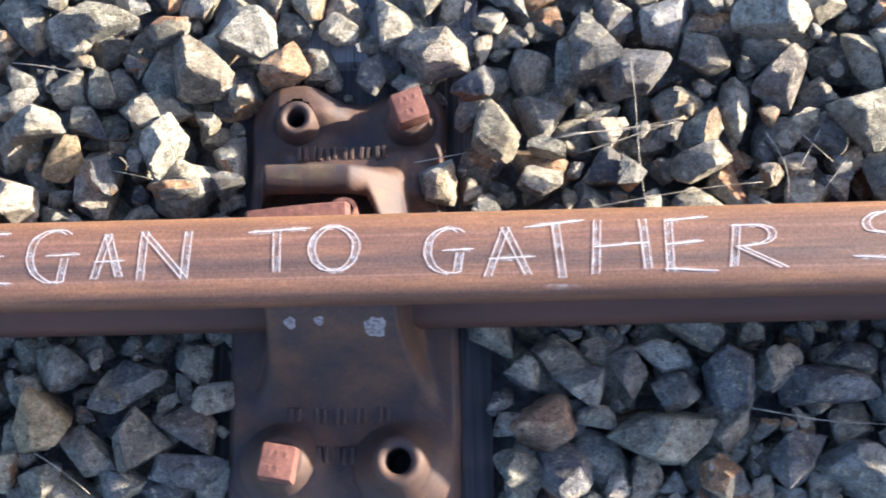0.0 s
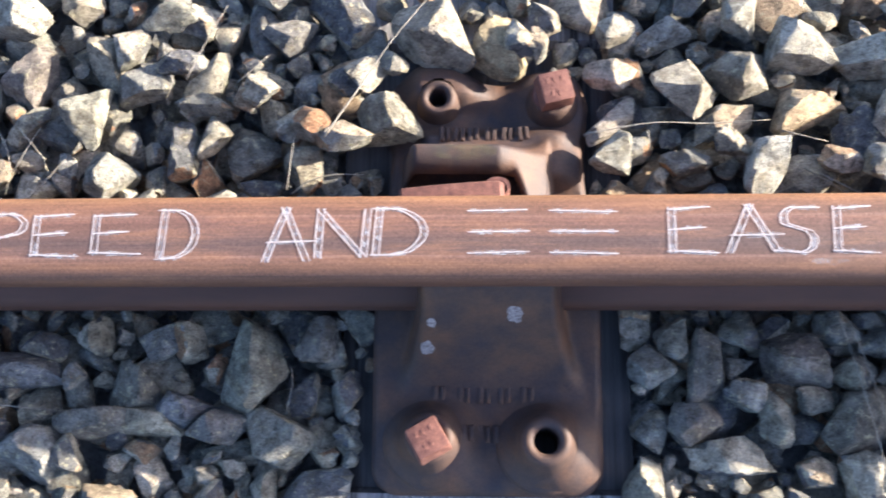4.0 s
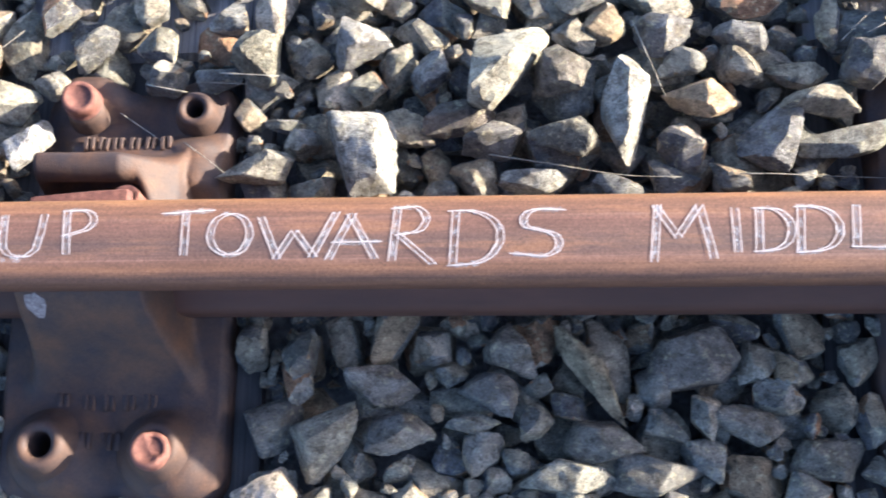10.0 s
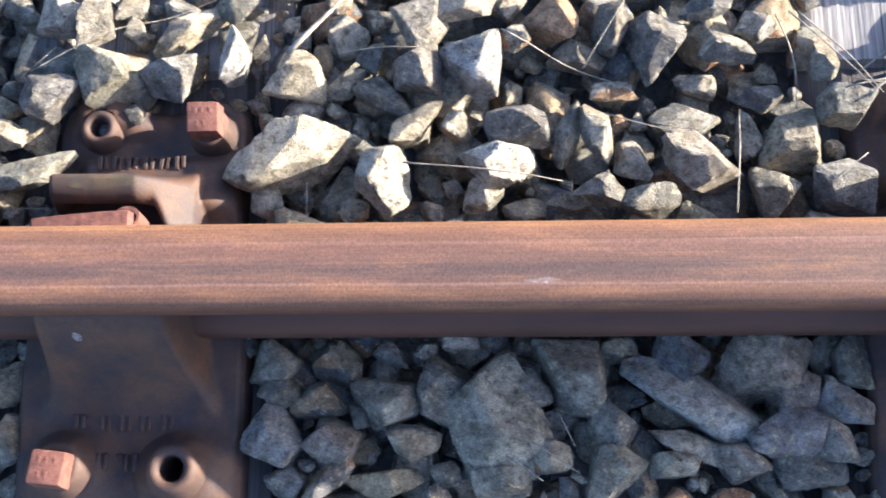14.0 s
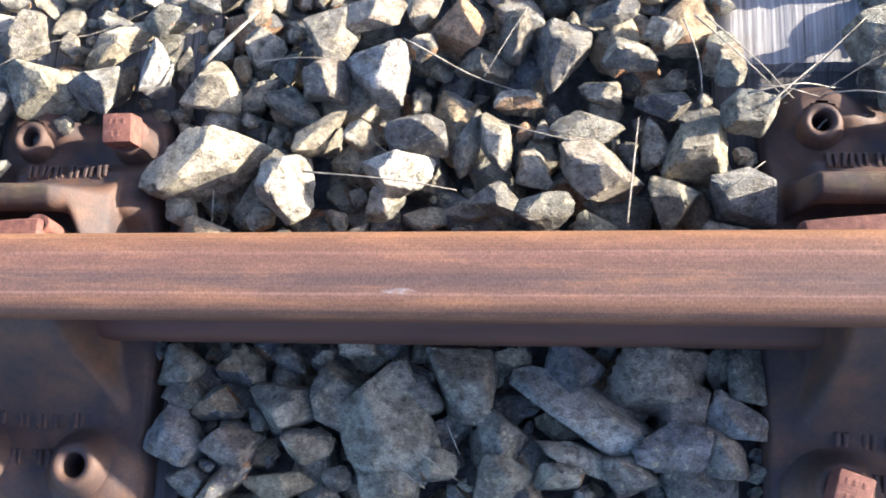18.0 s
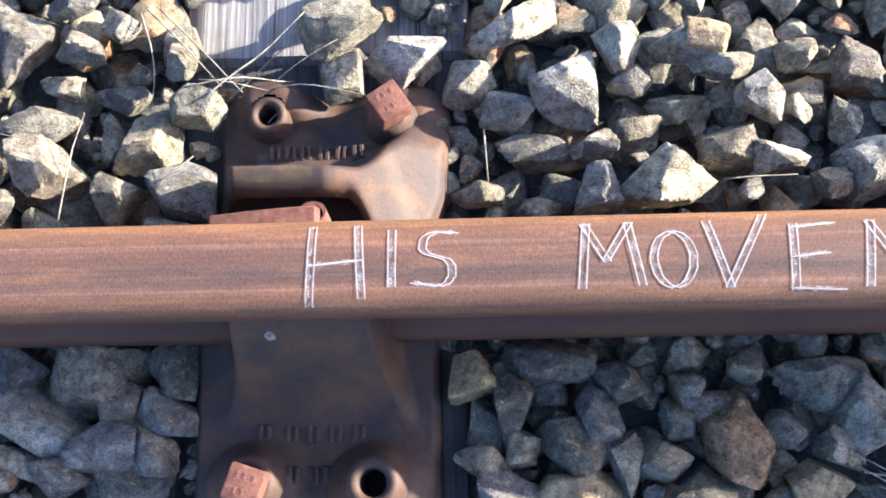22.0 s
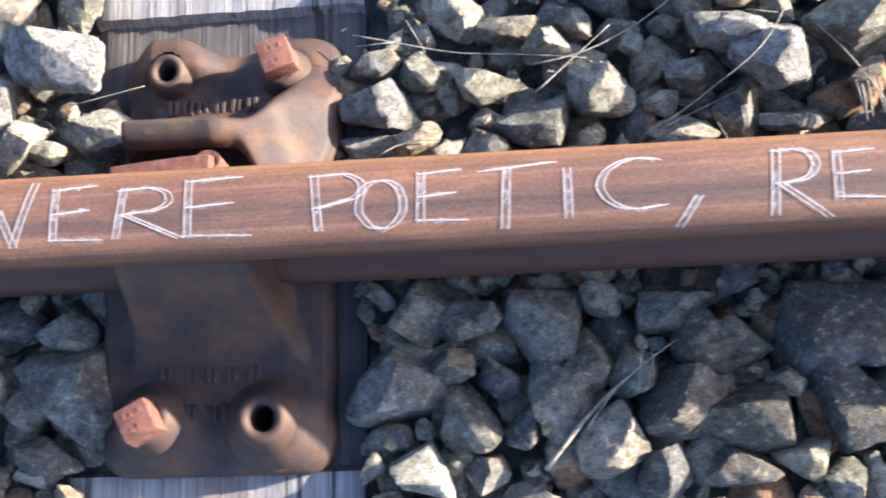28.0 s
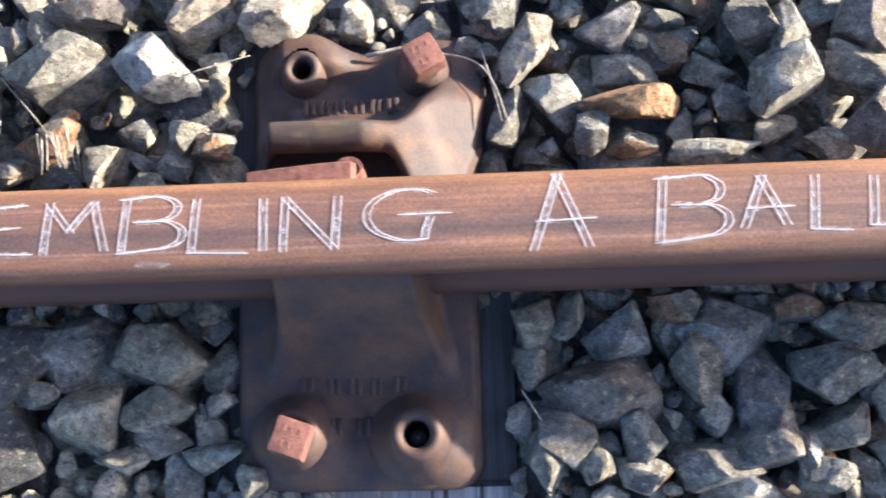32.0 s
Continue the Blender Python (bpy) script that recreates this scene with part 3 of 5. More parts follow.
def ribbon(points, width, lift, verts, faces):
    dense = []
    for (ax, ay), (bx, by) in zip(points, points[1:]):
        n = max(1, int(math.hypot(bx - ax, by - ay) / 0.003))
        dense += [(ax + (bx - ax) * k / n, ay + (by - ay) * k / n) for k in range(n)]
    dense.append(points[-1])
    start = len(verts)
    for k, (x, y) in enumerate(dense):
        (ax, ay), (bx, by) = dense[max(0, k - 1)], dense[min(len(dense) - 1, k + 1)]
        d = math.hypot(bx - ax, by - ay) or 1e-9
        w = width * 0.5 * (0.8 + 0.4 * noise.noise((x * 400, y * 400, lift * 9e4)))
        nx, ny = -(by - ay) / d * w, (bx - ax) / d * w
        for sx, sy in ((x + nx, y + ny), (x - nx, y - ny)):
            verts.append((sx, sy, rail_top(sx, sy) + lift))
    faces += [(start + 2 * k, start + 2 * k + 1, start + 2 * k + 3, start + 2 * k + 2) for k in range(len(dense) - 1)]


def chalk_word(label, *letters):
    """One chalked word: for each letter its kind, its sides along the rail, its foot and its top across it."""
    root = new("chalk_word")
    tagged(root, label, "chalk writing", "chalk words along the rail")
    for kind, x0, x1, y0, y1 in letters:
        lines, smear = ([], []), ([], [])
        for j, stroke in enumerate(GLYPHS[kind]):
            pts = [(x0 + u * (x1 - x0) + 0.0004 * rng_chalk.uniform(-1, 1), y0 + v * (y1 - y0) + 0.0004 * rng_chalk.uniform(-1, 1)) for u, v in stroke]
            ribbon([(x - SPREAD, y) for x, y in pts], LINE, 0.00050 + 0.00009 * j, *lines)
            ribbon([(x + SPREAD, y) for x, y in pts], LINE, 0.00056 + 0.00009 * j, *lines)
            # faint fill between the two lines, standing in for motion blur
            ribbon(pts, SPREAD * 1.9, 0.00018 + 0.00004 * j, *smear)
        name = "letter" if kind != "bar" else "chalk_bar"
        ob = part(name, mesh_from(name, *lines, CHALK), root)
        part("smear", mesh_from("smear", *smear, STROKE_FILL), ob, "faint chalk fill between the doubled lines")
    return root


chalk_word("white chalk word EGAN, the end of BEGAN, on the rail", ("E", -0.344, -0.314, -0.017, 0.023), ("G", -0.299, -0.263, -0.017, 0.025), ("A", -0.248, -0.227, -0.015, 0.021), ("N", -0.212, -0.176, -0.017, 0.022))
chalk_word("white chalk word TO written on the brown rail", ("T", -0.127, -0.085, -0.013, 0.021), ("O", -0.081, -0.047, -0.013, 0.022))
chalk_word("white chalk word GATHER written on the brown rail", ("G", 0.007, 0.039, -0.017, 0.018), ("A", 0.052, 0.085, -0.020, 0.018), ("T with its stem forward", 0.083, 0.123, -0.022, 0.022), ("H", 0.133, 0.172, -0.020, 0.022), ("E", 0.187, 0.221, -0.019, 0.022), ("R", 0.235, 0.272, -0.018, 0.016))
chalk_word("white chalk word SPEED on the brown rail", ("S", 0.325, 0.371, -0.013, 0.023), ("P", 0.379, 0.413, -0.018, 0.019), ("E", 0.421, 0.456, -0.016, 0.018), ("E", 0.469, 0.506, -0.014, 0.018), ("D", 0.523, 0.551, -0.018, 0.022))
chalk_word("white chalk word AND written on the brown rail", ("A", 0.605, 0.641, -0.021, 0.023), ("N", 0.646, 0.685, -0.018, 0.022), ("D", 0.691, 0.729, -0.016, 0.022))
chalk_word("short word in white chalk bars on the rail", ("bar", 0.764, 0.805, 0.019, 0.020), ("bar", 0.764, 0.806, 0.002, 0.003), ("bar", 0.764, 0.806, -0.014, -0.013),
           ("bar", 0.826, 0.873, 0.019, 0.018), ("bar", 0.826, 0.873, 0.002, 0.002), ("bar", 0.826, 0.873, -0.014, -0.015))
chalk_word("white chalk word EASED written on the brown rail", ("E", 0.914, 0.948, -0.015, 0.021), ("A", 0.957, 0.996, -0.015, 0.023), ("S", 0.992, 1.023, -0.015, 0.021), ("E", 1.036, 1.065, -0.015, 0.021), ("D", 1.081, 1.115, -0.019, 0.021))
chalk_word("white chalk word HIS written on the brown rail", ("H", 1.178, 1.206, -0.016, 0.021), ("I", 1.219, 1.221, -0.015, 0.021), ("S", 1.221, 1.253, -0.016, 0.019))
chalk_word("white chalk word LEVER written on the brown rail", ("L", 1.297, 1.334, -0.016, 0.019), ("E", 1.342, 1.368, -0.015, 0.019), ("V", 1.380, 1.404, -0.011, 0.024), ("E", 1.411, 1.447, -0.016, 0.019), ("R", 1.456, 1.483, -0.024, 0.021))
chalk_word("white chalk word UP written on the brown rail", ("U", 1.538, 1.570, -0.014, 0.020), ("P", 1.586, 1.609, -0.012, 0.024))
chalk_word("white chalk word TOWARDS written on the brown rail", ("T", 1.664, 1.701, -0.014, 0.022), ("O", 1.701, 1.731, -0.014, 0.019), ("W", 1.739, 1.797, -0.018, 0.019), ("A", 1.792, 1.830, -0.018, 0.018), ("R", 1.840, 1.871, -0.022, 0.024), ("D", 1.885, 1.922, -0.023, 0.020), ("S", 1.930, 1.968, -0.017, 0.020))
chalk_word("white chalk word MIDDLE written on the brown rail", ("M", 2.034, 2.077, -0.022, 0.022), ("I", 2.094, 2.095, -0.015, 0.019), ("D", 2.110, 2.135, -0.015, 0.019), ("D", 2.140, 2.170, -0.016, 0.020), ("L", 2.179, 2.211, -0.013, 0.020), ("E", 2.221, 2.263, -0.021, 0.020))
chalk_word("white chalk word HIS written on the brown rail", ("H", 3.111, 3.148, -0.030, 0.028), ("I", 3.169, 3.170, -0.017, 0.024), ("S", 3.185, 3.215, -0.017, 0.022))
chalk_word("white chalk word MOVEMENTS written on the brown rail", ("M", 3.302, 3.343, -0.021, 0.026), ("O", 3.352, 3.379, -0.021, 0.018), ("V", 3.389, 3.429, -0.022, 0.030), ("E", 3.446, 3.479, -0.025, 0.022), ("M", 3.497, 3.540, -0.023, 0.024), ("E", 3.555, 3.590, -0.020, 0.023), ("N", 3.600, 3.635, -0.022, 0.018), ("T", 3.652, 3.695, -0.029, 0.023), ("S", 3.696, 3.737, -0.022, 0.023))
chalk_word("white chalk word WERE written on the brown rail", ("W", 3.797, 3.849, -0.026, 0.027), ("E", 3.863, 3.901, -0.020, 0.022), ("R", 3.913, 3.963, -0.022, 0.019), ("E", 3.966, 4.014, -0.022, 0.023))
chalk_word("white chalk word POETIC written on the brown rail", ("P", 4.061, 4.099, -0.022, 0.021), ("O", 4.096, 4.129, -0.022, 0.014), ("E", 4.140, 4.174, -0.019, 0.019), ("T with its stem back", 4.185, 4.238, -0.026, 0.021), ("I", 4.247, 4.248, -0.021, 0.016), ("C", 4.270, 4.314, -0.017, 0.020), (",", 4.324, 4.338, -0.031, -0.010))
chalk_word("white chalk word RESEMBLING written on the brown rail", ("R", 4.389, 4.426, -0.029, 0.022), ("E", 4.432, 4.461, -0.017, 0.018), ("S", 4.471, 4.504, -0.017, 0.021), ("E", 4.516, 4.551, -0.016, 0.020), ("M", 4.561, 4.606, -0.017, 0.022), ("B", 4.617, 4.664, -0.018, 0.024), ("L", 4.668, 4.707, -0.020, 0.021), ("I", 4.720, 4.722, -0.019, 0.019), ("N", 4.735, 4.775, -0.020, 0.020), ("G", 4.795, 4.853, -0.015, 0.022))
chalk_word("white chalk word A written on the brown rail", ("A", 4.912, 4.954, -0.025, 0.031))
chalk_word("white chalk word BALL written on the brown rail", ("B", 4.998, 5.048, -0.023, 0.025), ("A", 5.057, 5.089, -0.014, 0.023), ("L", 5.104, 5.128, -0.018, 0.022), ("L", 5.144, 5.168, -0.016, 0.020))


def chalk_smudge(x, y, wide, deep):
    """Chalk dust wiped along the rail head: one thin ragged patch."""
    n, verts, faces = 16, [], []
    for k in range(n + 1):
        u = x + (k / n - 0.5) * wide * 1.3
        w = deep * 0.5 * math.sin(math.pi * (k + 0.4) / (n + 0.8)) * (0.75 + 0.5 * noise.noise((u * 160, y * 90, 2.0)))
        m = y + 0.2 * deep * noise.noise((u * 60, 3.0, 1.0))
        verts += [(u, m - w, rail_top(u, m - w) + 0.00013), (u, m, rail_top(u, m) + 0.00016), (u, m + w, rail_top(u, m + w) + 0.00013)]
    for k in range(n):
        a = 3 * k
        faces += [(a, a + 3, a + 4, a + 1), (a + 1, a + 4, a + 5, a + 2)]
    ob = new("chalk_smudge", mesh_from("chalk_smudge", verts, faces, WIPED))
    tagged(ob, "faint smudge of white chalk dust on the rail", "chalk mark", "chalk smudges")


for x, y in ((0.108, -0.028), (1.206, -0.028), (1.224, -0.022), (1.031, -0.021), (1.372, -0.019), (1.548, -0.016), (4.640, -0.026), (3.679, -0.028), (2.705, -0.015)):
    chalk_smudge(x, y, 0.022, 0.007)


def lichen_spot(k, x, y, r):
    """A pale crust on a chair's near jaw."""
    verts = [(x, y, casting_height(x, y) + 0.0012)]
    for a in range(14):
        q = r * (0.75 + 0.4 * rng_chalk.random())
        u, v = x + q * math.cos(a * math.pi / 7), y + 0.8 * q * math.sin(a * math.pi / 7)
        verts.append((u, v, casting_height(u, v) + 0.0004))
    ob = new("lichen_spot", mesh_from("lichen_spot", verts, [(0, 1 + a, 1 + (a + 1) % 14) for a in range(14)], LIME))
    ob.location.x = CHAIR_X[k]
    tagged(ob, "pale lichen spot on a rusted chair jaw", "lichen", "lichen spots")


for k, x, y, r in ((0, 0.038, -0.046, 0.009), (0, -0.007, -0.041, 0.004), (0, -0.031, -0.042, 0.005), (1, 0.025, -0.050, 0.007), (1, -0.044, -0.056, 0.004), (1, -0.050, -0.073, 0.006),
                   (2, -0.034, -0.040, 0.010), (3, -0.018, -0.046, 0.004), (4, -0.02, -0.042, 0.004)):
    lichen_spot(k, x, y, r)


def moss_patch(k, x0, x1):
    """A thin olive crust along the top of a chair's outer jaw."""
    verts, faces, n = [], [], 24
    for a in range(n + 1):
        x = x0 + (x1 - x0) * a / n
        thin = math.sin(math.pi * (a + 0.5) / (n + 1)) ** 0.5
        for b in range(5):
            y = 0.0945 + 0.0085 * thin * (b / 2 - 1) + 0.001 * noise.noise((x * 90, b, k))
            verts.append((x, y, casting_height(x, y, k < 4) + 0.0006))
    faces = [(5 * a + b, 5 * a + 5 + b, 5 * a + 6 + b, 5 * a + 1 + b) for a in range(n) for b in range(4)]
    ob = new("moss_patch", mesh_from("moss_patch", verts, faces, MOSS))
    ob.location.x = CHAIR_X[k]
    tagged(ob, "thin olive moss crust on a rusted chair jaw", "moss", "moss on the chairs")


for k, x0, x1 in ((0, -0.06, 0.0), (1, -0.05, 0.01), (3, -0.055, 0.015), (4, -0.065, 0.005), (5, -0.05, 0.0), (6, -0.06, 0.02)):
    moss_patch(k, x0, x1)

def screw_stub(x, y, z, mat, label):
    """What is left of a broken screw, down in a chair's hole."""
    root = new("screw_stub")
    root.location = (x, y, z)
    tagged(root, label, "screw", "screws in the rail chairs")
    part("shank", lathe("shank", ((0.0085, 0.02), (0.0085, 0.052), (0.0076, 0.0565), (0.0050, 0.0595), (0.0, 0.0605)), mat, 20), root)


screw_stub(CHAIR_X[6] + NEAR_HOLE[0], NEAR_HOLE[1], 0.0, WET, "dark wet stub of a broken screw in a chair hole")
screw_stub(CHAIR_X[3] + FAR_HOLE[0], FAR_HOLE[1], -0.016, LIME, "dull grey stub of a broken screw in a chair hole")


# ---- ballast ----
# Stones are ellipsoids cut by planes; they are let down one by one on what lies below.
CELL, X0, Y0, NX, NY = 0.004, -1.0, -0.52, 1825, 280
height = np.zeros((NX, NY))
closed = np.zeros((NX, NY), bool)
gx, gy = X0 + CELL * np.arange(NX), Y0 + CELL * np.arange(NY)
for sx in SLEEPER_X:
    height[np.abs(gx - sx) < 0.131] = 0.022
for sx in (*CHAIR_X, -0.90, 5.58):
    a, b = np.abs(gx - sx) < 0.094, (gy > -0.178) & (gy < 0.182)
    height[np.ix_(a, b)] = 0.046
    closed[np.ix_(np.abs(gx - sx) < 0.086, (gy > -0.168) & (gy < 0.172))] = True
for sx, y0, y1, x0, x1 in ((CHAIR_X[5], 0.18, 0.33, -0.115, 0.14), (CHAIR_X[5], -0.30, -0.18, -0.12, 0.12), (CHAIR_X[4], 0.20, 0.33, -0.11, 0.0),
                           (CHAIR_X[1], -0.26, -0.18, -0.10, 0.10), (CHAIR_X[6], -0.30, -0.18, -0.02, 0.12), (CHAIR_X[3], -0.26, -0.18, -0.11, 0.11)):
    closed[np.ix_((gx > sx + x0) & (gx < sx + x1), (gy > y0) & (gy < y1))] = True    # bare timber
for sx in CHAIR_X:
    closed[np.ix_((gx > sx + 0.09) & (gx < sx + 0.124), (gy > -0.20) & (gy < -0.05))] = True
foot = (gy > -0.022) & (gy < 0.027)
closed[:, foot] = True
rng = np.random.default_rng(11)


def icosphere(levels):
    bm = bmesh.new()
    bmesh.ops.create_icosphere(bm, subdivisions=levels, radius=1.0)
    v = np.array([p.co[:] for p in bm.verts])
    f = np.array([[p.index for p in q.verts] for q in bm.faces])
    bm.free()
    return v / np.linalg.norm(v, axis=1)[:, None], f


BALLS = {n: icosphere(n) for n in (2, 3, 4)}


class Rock:
    """One angular stone: half axes, turn, and the planes that cut it."""

    def __init__(self, length, width, thick, turn, cuts=13):
        aim = np.array((length, width, thick)) * 0.53
        self.axes = aim * 1.56
        c, s = math.cos(turn), math.sin(turn)
        self.turn = np.array(((c, -s, 0), (s, c, 0), (0, 0, 1)))
        sides = int(rng.integers(3, 6))
        round_ = np.arange(sides) * 2 * math.pi / sides + rng.uniform(0, 6.28) + rng.normal(size=sides) * 0.36
        wall = np.stack((np.cos(round_), np.sin(round_), rng.uniform(-0.15, 0.55, sides)), 1)
        ridge = rng.uniform(0, 6.28)
        roof = [(math.cos(ridge + k * 2.8) * w, math.sin(ridge + k * 2.8) * w, 1.0) for k, w in enumerate(rng.uniform(0.30, 0.95, 3))]
        base = [(w * 0.5, -w * 0.4, -1.0) for w in rng.normal(size=2) * 0.8]
        chips = rng.normal(size=(max(0, cuts - sides - 5), 3))
        n = np.concatenate((wall, roof, base, chips)) / aim * aim.mean()
        self.n = n / np.linalg.norm(n, axis=1)[:, None]
        self.d = np.linalg.norm(self.n * aim, axis=1) * rng.uniform(0.66, 1.0, len(n))
        self.d[:sides] *= 0.88 if sides == 3 else 0.97
        self.d[sides : sides + 3] *= rng.uniform(0.72, 1.0, 3)
        self.d[sides + 5 :] *= rng.uniform(0.85, 1.05, len(chips))

    def spans(self, cx, cy):
        """The cells under the stone, with the heights of its underside and top there."""
        r = max(self.axes[:2]) * 1.02
        i0, i1 = int((cx - r - X0) / CELL), int((cx + r - X0) / CELL) + 2
        j0, j1 = int((cy - r - Y0) / CELL), int((cy + r - Y0) / CELL) + 2
        i0, j0, i1, j1 = max(i0, 0), max(j0, 0), min(i1, NX), min(j1, NY)
        if i1 - i0 < 2 or j1 - j0 < 2:
            return None
        dx, dy = np.meshgrid(gx[i0:i1] - cx, gy[j0:j1] - cy, indexing="ij")
        lx, ly = dx * self.turn[0, 0] + dy * self.turn[1, 0], dx * self.turn[0, 1] + dy * self.turn[1, 1]
        k = 1 - (lx / self.axes[0]) ** 2 - (ly / self.axes[1]) ** 2
        top = self.axes[2] * np.sqrt(np.clip(k, 0, 1))
        low = -top
        for (a, b, c), d in zip(self.n, self.d):
            rest = d - a * lx - b * ly
            if c > 1e-6:
                top = np.minimum(top, rest / c)
            elif c < -1e-6:
                low = np.maximum(low, rest / c)
        inside = (k > 0) & (top > low)
        return (slice(i0, i1), slice(j0, j1)), inside, low, top

    def shape(self, level):
        v, f = BALLS[level]
        r = 1 / np.linalg.norm(v / self.axes, axis=1)
        for n, d in zip(self.n, self.d):
            k = v @ n
            r = np.where(k > 1e-4, np.minimum(r, d / np.maximum(k, 1e-4)), r)
        a, b = rng.normal(size=(3, 3)) * 3.2, rng.uniform(0, 6.28, 3)
        wave = np.sin(v @ a.T + b).sum(1) + 0.6 * np.sin(v @ (a.T * 2.7) + b * 2).sum(1) + 0.45 * np.sin(v @ (a.T[:, ::-1] * 6.1) + b * 3).sum(1)
        return (v * (r * (1 + 0.010 * wave))[:, None]) @ self.turn.T, f


def rest(rock, x, y, share=0.0):
    """The height at which a stone lies at a place, and whether the place is free."""
    got = rock.spans(x, y)
    if got is None or not got[1].any():
        return None
    where, inside, low, top = got
    if closed[where][inside].mean() > share:
        return None
    gap = (height[where] - low)[inside]
    return float(np.quantile(gap, 0.93)), got


def settle(got, z):
    where, inside, low, top = got
    height[where] = np.where(inside, np.maximum(height[where], z + top), height[where])


def low_spot(x, y):
    """The bed lies lower on the sunny side of some chairs."""
    return 0.06 < y < 0.24 and any(0.08 < x - cx < 0.24 for cx in CHAIR_X[4:])


def banked(x, y):
    """The bed is heaped up against the sunny side of the other chairs."""
    return 0.04 < y < 0.24 and any(0.10 < x - cx < 0.24 for cx in CHAIR_X[:4])


heap_v, heap_f, heap_n = [], [], 0


def heap(rock, x, y, z, level):
    global heap_n
    v, f = rock.shape(level)
    heap_v.append(v + (x, y, z))
    heap_f.append(f + heap_n)
    heap_n += len(v)


def fill(count, lo, hi, ceiling, tries):
    """Scatter stones where the bed lies lowest, none to stand above the ceiling."""
    for _ in range(count):
        size = lo + (hi - lo) * rng.random() ** 1.4
        rock = Rock(size * rng.uniform(1.0, 1.45), size * rng.uniform(0.8, 1.0), size * rng.uniform(0.55, 0.85), rng.uniform(0, 6.28), 10)
        best = None
        for _ in range(tries):
            x, y = rng.uniform(-0.85, 5.95), rng.uniform(-0.44, 0.52)
            i, j = int((x - X0) / CELL), int((y - Y0) / CELL)
            if closed[i, j] or (best and height[i, j] > best[0]):
                continue
            r = rest(rock, x, y, 0.10)
            if r and (best is None or r[0] < best[0]):
                best = (r[0], x, y, r[1])
        if best and best[0] < ceiling + (-0.006 if low_spot(best[1], best[2]) else 0.013 if banked(best[1], best[2]) else 0.008 if best[2] > 0 else -0.008):
            z, x, y, got = best
            settle(got, z)
            heap(rock, x, y, z, 3 if hi > 0.025 and -0.25 < y < 0.36 else 2)


fill(4200, 0.028, 0.050, 0.040, 7)
TONES = {"pale grey": 0.70, "mid grey": 0.44, "dark grey": 0.0}


# Tones of some near stones are lowered in place of the rail's shade.
def lay(*stones):
    """Stones told apart one by one: place, length and width in mm, turn in degrees, tone (-1 tan, -2 brown)."""
    for x, y, length, width, turn, tone in stones:
        length, width = length / 1000, width / 1000
        rock = Rock(length, width, min(width, 0.060) * rng.uniform(0.85, 1.12), radians(turn), 11)
        half = 0.45 * (length * abs(math.sin(radians(turn))) + width * abs(math.cos(radians(turn))))
        y = max(y, 0.040 + half) if y > 0 else min(y, -0.034 - half)
        r = rest(rock, x, y, 0.5)
        if r is None:
            continue
        z = min(r[0], 0.062 if low_spot(x, y) else 0.076 if banked(x, y) else 0.072 if y > 0 else 0.044)
        settle(r[1], z)
        if length * width < 0.0013:
            heap(rock, x, y, z, 3)
            continue
        v, f = rock.shape(4)
        ob = new("ballast_stone", numpy_mesh("ballast_stone", v, f, STONE))
        ob.location = (x, y, z)
        shade = rng.uniform(0.93, 1.07)
        if tone < 0:
            ob.color, word = ((0.42, 0.36, 0.26, 1), "tan") if tone > -1.5 else ((0.40, 0.26, 0.16, 1), "rust-brown")
        else:
            k = (0.066 + 0.47 * tone ** 1.25) * shade
            ob.color = (k * 0.99, k, k * (1.0 if tone < 0.5 else 0.94), 1)
            word = next(w for w, limit in TONES.items() if tone >= limit)
        size = "large" if length * width > 0.0035 else "broken"
        tagged(ob, f"{size} {word} granite ballast stone lying loose", "stone", "loose ballast stones")


def numpy_mesh(name, v, f, mat, smooth=True):
    me = bpy.data.meshes.new(name)
    me.vertices.add(len(v))
    me.vertices.foreach_set("co", np.asarray(v, np.float32).ravel())
    me.loops.add(f.size)
    me.loops.foreach_set("vertex_index", f.ravel().astype(np.int32))
    me.polygons.add(len(f))
    me.polygons.foreach_set("loop_start", np.arange(0, f.size, f.shape[1], dtype=np.int32))
    me.materials.append(mat)
    me.update(calc_edges=True)
    me.validate()
    me.polygons.foreach_set("use_smooth", [smooth] * len(f))
    return sharpened(me, 22)


lay((-0.383, 0.090, 43, 43, 179, 0.8), (-0.368, 0.159, 52, 33, 19, 0.6), (-0.340, 0.136, 38, 36, 179, -1), (-0.320, 0.267, 57, 38, 179, 0.5), (-0.304, 0.112, 33, 29, 179, 0.5), (-0.267, 0.175, 33, 33, 179, 0.6), (-0.244, 0.141, 45, 43, 79, 0.8), (-0.236, 0.097, 38, 19, 179, 0.6), (-0.213, 0.213, 55, 43, 179, 0.45), (-0.188, 0.134, 38, 33, 89, 0.6), (-0.174, 0.250, 52, 45, 19, 0.5), (-0.172, 0.186, 24, 19, 179, 0.6), (-0.133, 0.216, 43, 36, 9, -2), (-0.055, 0.207, 38, 29, 90, 0.6))
